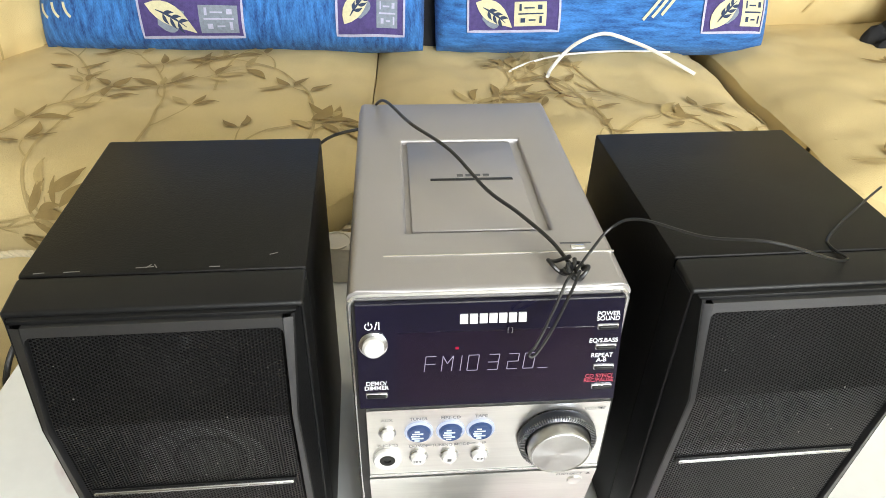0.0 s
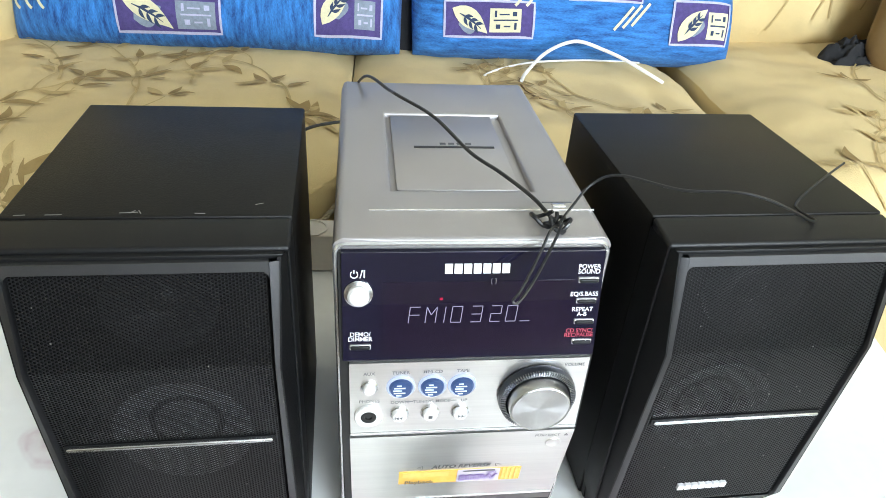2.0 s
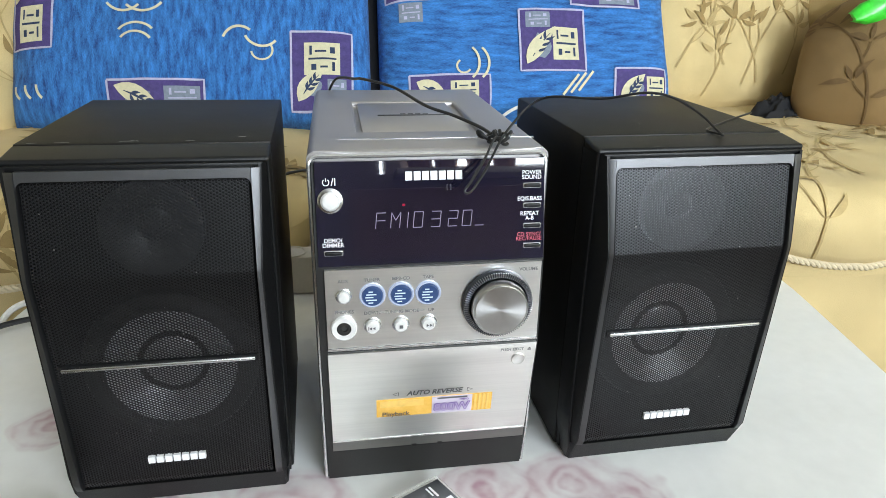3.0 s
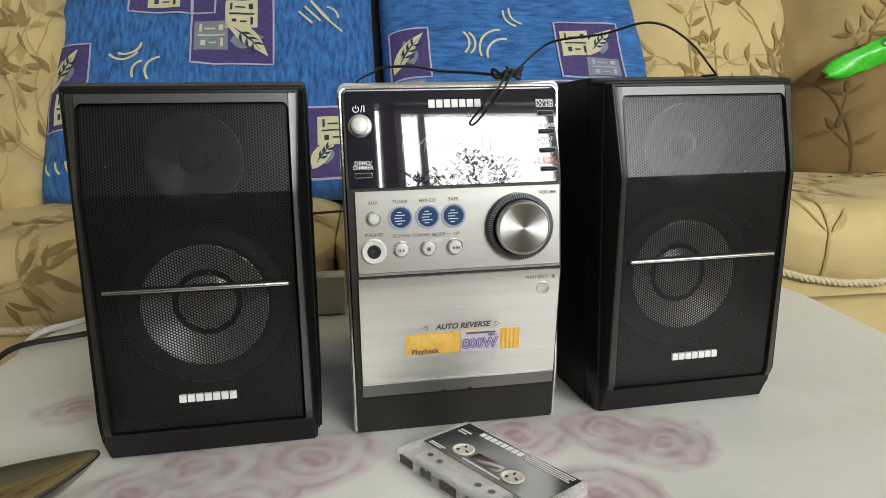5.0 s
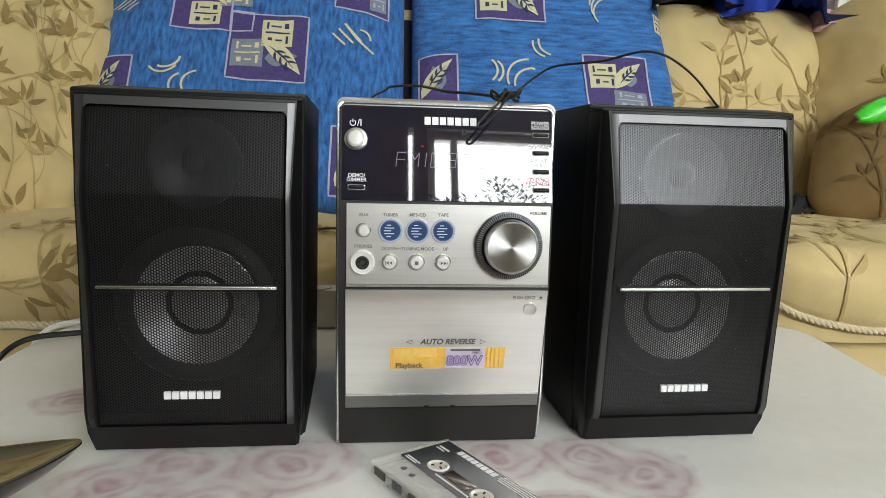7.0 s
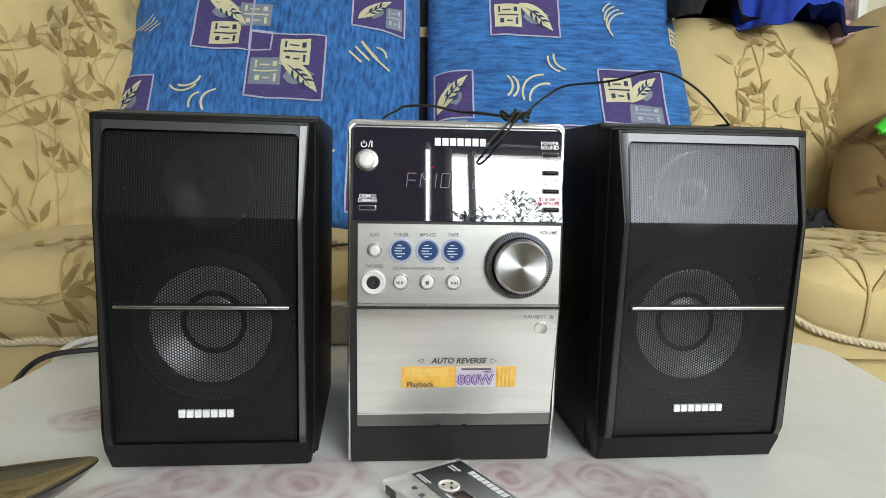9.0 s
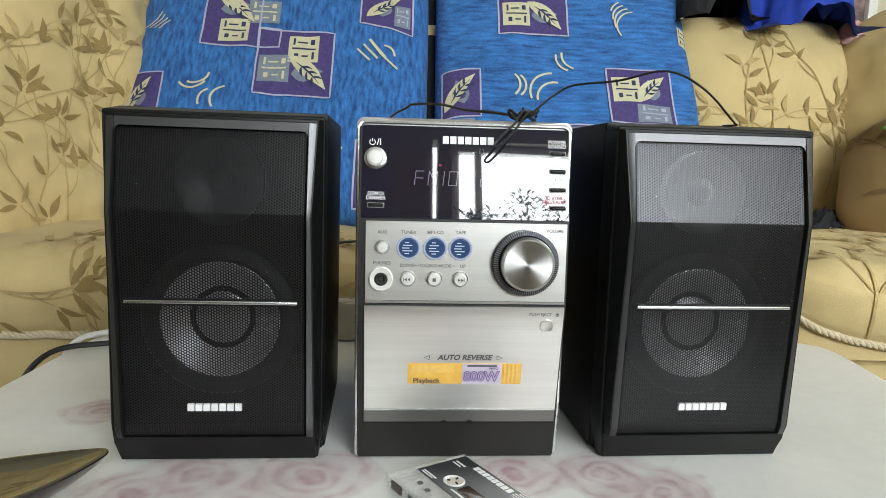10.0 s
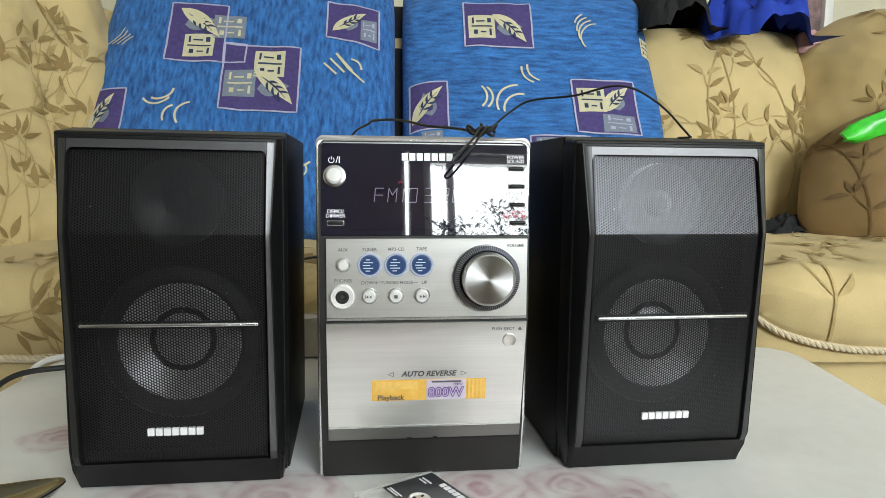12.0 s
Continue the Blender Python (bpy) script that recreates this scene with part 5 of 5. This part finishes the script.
part("surround", lathe(bmesh.new(), [(0.0462, 0.0), (0.0464, 0.0125), (0.0500, 0.0155), (0.0545, 0.0125), (0.060, 0.0120), (0.062, 0.009), (0.062, 0.0), (0.0462, 0.0)], 48), RUBBER, sp, m=WO)
TW = Matrix.Translation((0, 0.0100, 0.222)) @ FACE
part("tweeter", lathe(bmesh.new(), [(0.0, 0.007), (0.006, 0.006), (0.010, 0.002), (0.012, 0.001), (0.030, 0.010), (0.034, 0.010), (0.034, 0.0), (0.0, 0.0)], 40), HORN, sp, m=TW)
part("bar_slot", skin(bmesh.new(), SP, -0.0645, 0.0648, 0.1298, 0.1352, -0.0002, None), BLACK, sp, smooth=False)
part("chrome_bar", nbox(-0.0632, 0.0635, curve_at(SP, 0.1328) - 0.0024, curve_at(SP, 0.1328) + 0.001, 0.1313, 0.1343, bevel=0.0012, segs=3), CHROME, sp, "slim chrome bar across the grille")
maker_mark(SP, -0.0205, 0.0210, 0.0490, 0.0056, 0.0012, sp)
sp.matrix_world = pose(-0.1908, -0.001, 0.0016, 0, 0.5, 3.5)
right_sp = copy_thing(sp, pose(0.1985, 0.0155, 0.0012, 0, 0, 3.4))
for x, y, w, a in ((-0.012, 0.0205, 0.010, 4), (-0.010, 0.0215, 0.004, 50), (-0.006, 0.0212, 0.004, 120), (-0.052, 0.0185, 0.009, 2), (-0.070, 0.0182, 0.006, 5), (0.028, 0.0190, 0.006, -2), (0.061, 0.0300, 0.005, 20)):
    part("scuff", nbox(-w / 2, w / 2, -0.0003, 0.0003, 0.0, 0.0003), SCUFF, sp, smooth=False, m=Matrix.Translation((x, y, 0.2773)) @ Matrix.Rotation(radians(a), 4, "Z"))

# ---- small things on the table ----
cas = thing("cassette", "clear audio cassette with a dark printed label", "cassette", pose(0.0075, -0.0855, 0.0022, 0, 0, -59) @ Matrix.Diagonal((1.18, 1.04, 1.0, 1.0)))
part("lower_half", nbox(-0.052, 0.052, -0.0335, 0.0335, 0.0, 0.0042, bevel=0.0012), CLEAR, cas)
part("upper_half", nbox(-0.052, 0.052, -0.0335, 0.0335, 0.0062, 0.0102, bevel=0.0012), CLEAR, cas)
bm = bmesh.new()
for x0, x1 in ((-0.052, -0.050), (0.050, 0.052)):
    box(bm, x0, x1, -0.0325, 0.0325, 0.0040, 0.0064)
box(bm, -0.050, 0.050, 0.0315, 0.0332, 0.0040, 0.0064)
part("side_wall", bm, CLEAR, cas)
LABEL = mat("dark_label_paper", (0.022, 0.024, 0.028), 0.28, 0.0, 0.2, 20, coat=0.15)
part("label", nbox(-0.047, 0.049, -0.012, 0.0305, 0.0103, 0.0107), LABEL, cas)
part("window", nbox(-0.012, 0.012, -0.0045, 0.0055, 0.0107, 0.0110, bevel=0.0001), mat("brown_tape_window", (0.06, 0.035, 0.025), 0.1), cas)
for x in (-0.0213, 0.0213):
    part("reel_ring", lathe(bmesh.new(), [(0.0046, 0.0), (0.0075, 0.0), (0.0075, 0.0008), (0.0066, 0.0012), (0.0050, 0.0006), (0.0046, 0)], 28), PEARL, cas, m=Matrix.Translation((x, 0.0005, 0.0107)))
    part("reel_hole", lathe(bmesh.new(), [(0.0, 0.0002), (0.0047, 0.0002), (0.0047, 0.0005), (0.0, 0.0004)], 20), SOCKET, cas, m=Matrix.Translation((x, 0.0005, 0.0107)))
    for k in range(3):
        part("reel_tooth", nbox(-0.0005, 0.0005, 0.0025, 0.0047, 0.0004, 0.0012), BLACK, cas, m=Matrix.Translation((x, 0.0005, 0.0107)) @ Matrix.Rotation(radians(120 * k + 20), 4, "Z"))
    part("tape_reel", lathe(bmesh.new(), [(0.011, 0.0044), (0.019 if x < 0 else 0.015, 0.0044), (0.019 if x < 0 else 0.015, 0.006), (0.011, 0.006)], 36), mat("magnetic_tape", (0.05, 0.03, 0.022), 0.3), cas, m=Matrix.Translation((x, 0.0005, 0)))
part("head_block", nbox(-0.033, 0.033, -0.0335, -0.0145, 0.0103, 0.0128, bevel=0.0008), CLEAR, cas)
part("head_block_under", nbox(-0.033, 0.033, -0.0335, -0.0145, -0.0008, -0.0001), CLEAR, cas)
for x in (-0.027, -0.017, 0.017, 0.027):
    part("guide_hole", lathe(bmesh.new(), [(0, 0), (0.0021, 0), (0.0021, 0.0004), (0, 0.0004)], 16), GREY_INK, cas, m=Matrix.Translation((x, -0.026 + abs(x) * 0.1, 0.0127)))
for x, w in ((-0.040, 0.012), (-0.023, 0.004), (-0.017, 0.004), (0, 0.014), (0.018, 0.004), (0.024, 0.004), (0.040, 0.012)):
    part("head_opening", nbox(x - w / 2, x + w / 2, -0.0341, -0.0330, 0.0022, 0.0082), mat("dark_tape_gap", (0.05, 0.03, 0.02), 0.3) if w > 0.01 else GREY_INK, cas, smooth=False)
for x0, x1, y, h in ((-0.030, 0.008, 0.0255, 0.0050), (-0.044, -0.034, 0.020, 0.0016), (-0.044, -0.036, 0.017, 0.0012), (0.012, 0.046, 0.0285, 0.0010), (0.010, 0.046, 0.0265, 0.0010), (0.010, 0.044, 0.0245, 0.0010), (0.012, 0.046, 0.0225, 0.0010), (-0.014, 0.018, -0.0075, 0.0014), (-0.044, -0.030, -0.008, 0.0012), (-0.044, -0.032, -0.010, 0.0010)):
    if h > 0.004:
        for k in range(8):
            w = (x1 - x0) / 8
            part("title_bar", nbox(x0 + k * w + 0.0005, x0 + (k + 1) * w - 0.0006, y - h / 2, y + h / 2, 0.0107, 0.0110), WHITE_INK, cas, smooth=False)
    else:
        part("small_print_bar", nbox(x0, x1, y - h / 2, y + h / 2, 0.0107, 0.0110), WHITE_INK, cas, smooth=False)

dish = thing("glossy_dish", "dark smoky glossy dish with a pointed rim on the tablecloth", "dish", pose(-0.316, -0.101, 0.0012, 0, 0, 36))


def hull(rows, fill_low, fill_high):
    """Rings of a boat-shaped outline: (scale along, scale across, shift towards the tip, height)."""
    bm = bmesh.new()
    rings = []
    for along, across, shift, z in rows:
        ring = []
        for k in range(48):
            a = 2 * math.pi * k / 48
            c, w = math.cos(a), math.sin(a)
            wide = 0.038 * (1 - 0.55 * max(0.0, c) ** 1.5)
            ring.append(bm.verts.new((shift + along * 0.078 * c, across * wide * math.copysign(abs(w) ** 0.85, w) + 0.010 * along * max(0.0, c) ** 2, z)))
        rings.append(ring)
    for a, b in zip(rings, rings[1:]):
        for k in range(48):
            bm.faces.new((a[k], a[(k + 1) % 48], b[(k + 1) % 48], b[k]))
    if fill_low:
        bm.faces.new(rings[0])
    if fill_high:
        bm.faces.new(rings[-1])
    return bm


part("shell", hull([(0.55, 0.55, -0.020, 0.0), (0.68, 0.72, -0.014, 0.004), (0.84, 0.88, -0.006, 0.012), (0.95, 0.97, -0.001, 0.020), (1.0, 1.0, 0.0, 0.0245), (0.995, 0.99, 0.0, 0.0258), (0.96, 0.93, -0.001, 0.0260)], True, False), DARK_SHELL, dish)
part("inside", hull([(0.962, 0.932, -0.001, 0.0259), (0.90, 0.86, -0.003, 0.0250), (0.70, 0.66, -0.008, 0.0236), (0.35, 0.33, -0.010, 0.0230)], False, True), SMOKED, dish, "smoky olive glossy surface")

# antenna wire knotted over the top of the unit
T = 0.2770
ant = thing("antenna_wire", "thin black antenna wire knotted on top of the stereo", "cable")
tube("wire", [(-0.085, 0.30, 0.10), (-0.083, 0.285, 0.24), (-0.072, 0.246, T + 0.010), (-0.050, 0.183, T + 0.021), (-0.043, 0.166, T + 0.023), (-0.018, 0.131, T + 0.021), (0.005, 0.089, T + 0.013), (0.023, 0.065, T + 0.010), (0.040, 0.040, T + 0.006), (0.048, 0.022, T + 0.003), (0.051, 0.010, T + 0.004)], 0.0013, CABLE_BLACK, ant)
tube("wire", [(0.051, 0.010, T + 0.004), (0.060, 0.018, T + 0.012), (0.073, 0.028, T + 0.022), (0.088, 0.025, T + 0.030), (0.118, 0.004, T + 0.032), (0.143, -0.009, T + 0.038), (0.160, -0.012, T + 0.036), (0.178, -0.008, T + 0.028), (0.194, 0.000, T + 0.019), (0.208, 0.010, T + 0.010), (0.220, 0.020, T + 0.003), (0.223, 0.024, T + 0.002), (0.219, 0.036, T + 0.002), (0.225, 0.048, T + 0.002), (0.260, 0.080, T + 0.002), (0.296, 0.110, T + 0.002)], 0.0009, CABLE_BLACK, ant)
tube("wire_loop", [(0.051, 0.008, T + 0.004), (0.044, 0.000, T + 0.006), (0.036, -0.012, T - 0.004), (0.024, -0.030, 0.2620), (0.019, -0.034, 0.2565), (0.023, -0.033, 0.2555), (0.034, -0.022, 0.266), (0.046, -0.006, T + 0.004), (0.052, 0.006, T + 0.007)], 0.0009, CABLE_BLACK, ant)
for k, (dx, dy, dz, r) in enumerate(((0, 0, 0.002, 0.007), (-0.006, 0.005, 0.004, 0.008), (0.002, -0.003, 0.005, 0.006))):
    pts = [(0.049 + dx + r * math.cos(a), 0.011 + dy + 0.8 * r * math.sin(a), T + 0.001 + dz + 0.003 * math.sin(2 * a + k)) for a in [radians(30 * j + 40 * k) for j in range(12)]]
    tube("wire_knot", pts, 0.0013, CABLE_BLACK, ant)

# mains leads and the socket block behind the boxes
so = thing("extension_socket", "cream extension socket block behind the loudspeakers", "socket", pose(-0.14, 0.375, 0.001))
part("block", nbox(-0.045, 0.045, -0.022, 0.018, 0.0, 0.052, bevel=0.004), SOCKET, so)
part("outlet", lathe(bmesh.new(), [(0.0, -0.004), (0.016, -0.004), (0.017, 0.001), (0.019, 0.001), (0.019, 0.0), (0.0, -0.005)], 28), SOCKET, so, m=Matrix.Translation((0.0, -0.004, 0.0525)))
ld = thing("speaker_lead", "black lead running behind the loudspeakers to the sofa", "cable")
tube("lead", [(-0.20, 0.215, 0.06), (-0.21, 0.30, 0.08), (-0.20, 0.44, 0.085), (-0.17, 0.52, 0.110), (-0.12, 0.56, 0.112), (-0.04, 0.58, 0.110)], 0.0022, CABLE_BLACK, ld)
ml = thing("mains_lead", "black lead running over the table edge", "cable")
tube("lead", [(-0.24, 0.30, 0.006), (-0.33, 0.325, 0.010), (-0.42, 0.31, 0.006), (-0.478, 0.275, 0.002), (-0.500, 0.24, -0.04), (-0.505, 0.22, -0.12)], 0.0035, CABLE_BLACK, ml)
wl = thing("white_lead", "white lead looping off the table edge", "cable")
tube("lead", [(-0.25, 0.34, 0.006), (-0.35, 0.375, 0.014), (-0.44, 0.36, 0.008), (-0.485, 0.33, -0.01), (-0.50, 0.30, -0.10)], 0.004, CABLE_WHITE, wl)
wc = thing("white_cable", "white cable arched over the sofa seat", "cable")
tube("cable", [(0.12, 0.80, 0.107), (0.15, 0.830, 0.109), (0.215, 0.872, 0.110), (0.30, 0.895, 0.110), (0.37, 0.90, 0.110), (0.43, 0.895, 0.110)], 0.0019, CABLE_WHITE, wc)
tube("cable", [(0.182, 0.775, 0.108), (0.192, 0.80, 0.112), (0.219, 0.83, 0.130), (0.240, 0.83, 0.148), (0.268, 0.83, 0.161), (0.293, 0.83, 0.163), (0.330, 0.825, 0.153), (0.367, 0.82, 0.140), (0.41, 0.80, 0.122), (0.440, 0.79, 0.108)], 0.0032, CABLE_WHITE, wc)
bc = thing("thin_lead", "thin brown lead lying on the sofa seat", "cable")
tube("lead", [(0.178, 0.774, 0.107), (0.180, 0.750, 0.106), (0.186, 0.725, 0.106), (0.197, 0.700, 0.106), (0.220, 0.684, 0.106), (0.260, 0.672, 0.106), (0.286, 0.655, 0.106), (0.302, 0.618, 0.106), (0.303, 0.571, 0.104), (0.30, 0.50, 0.100)], 0.0016, CABLE_BROWN, bc)
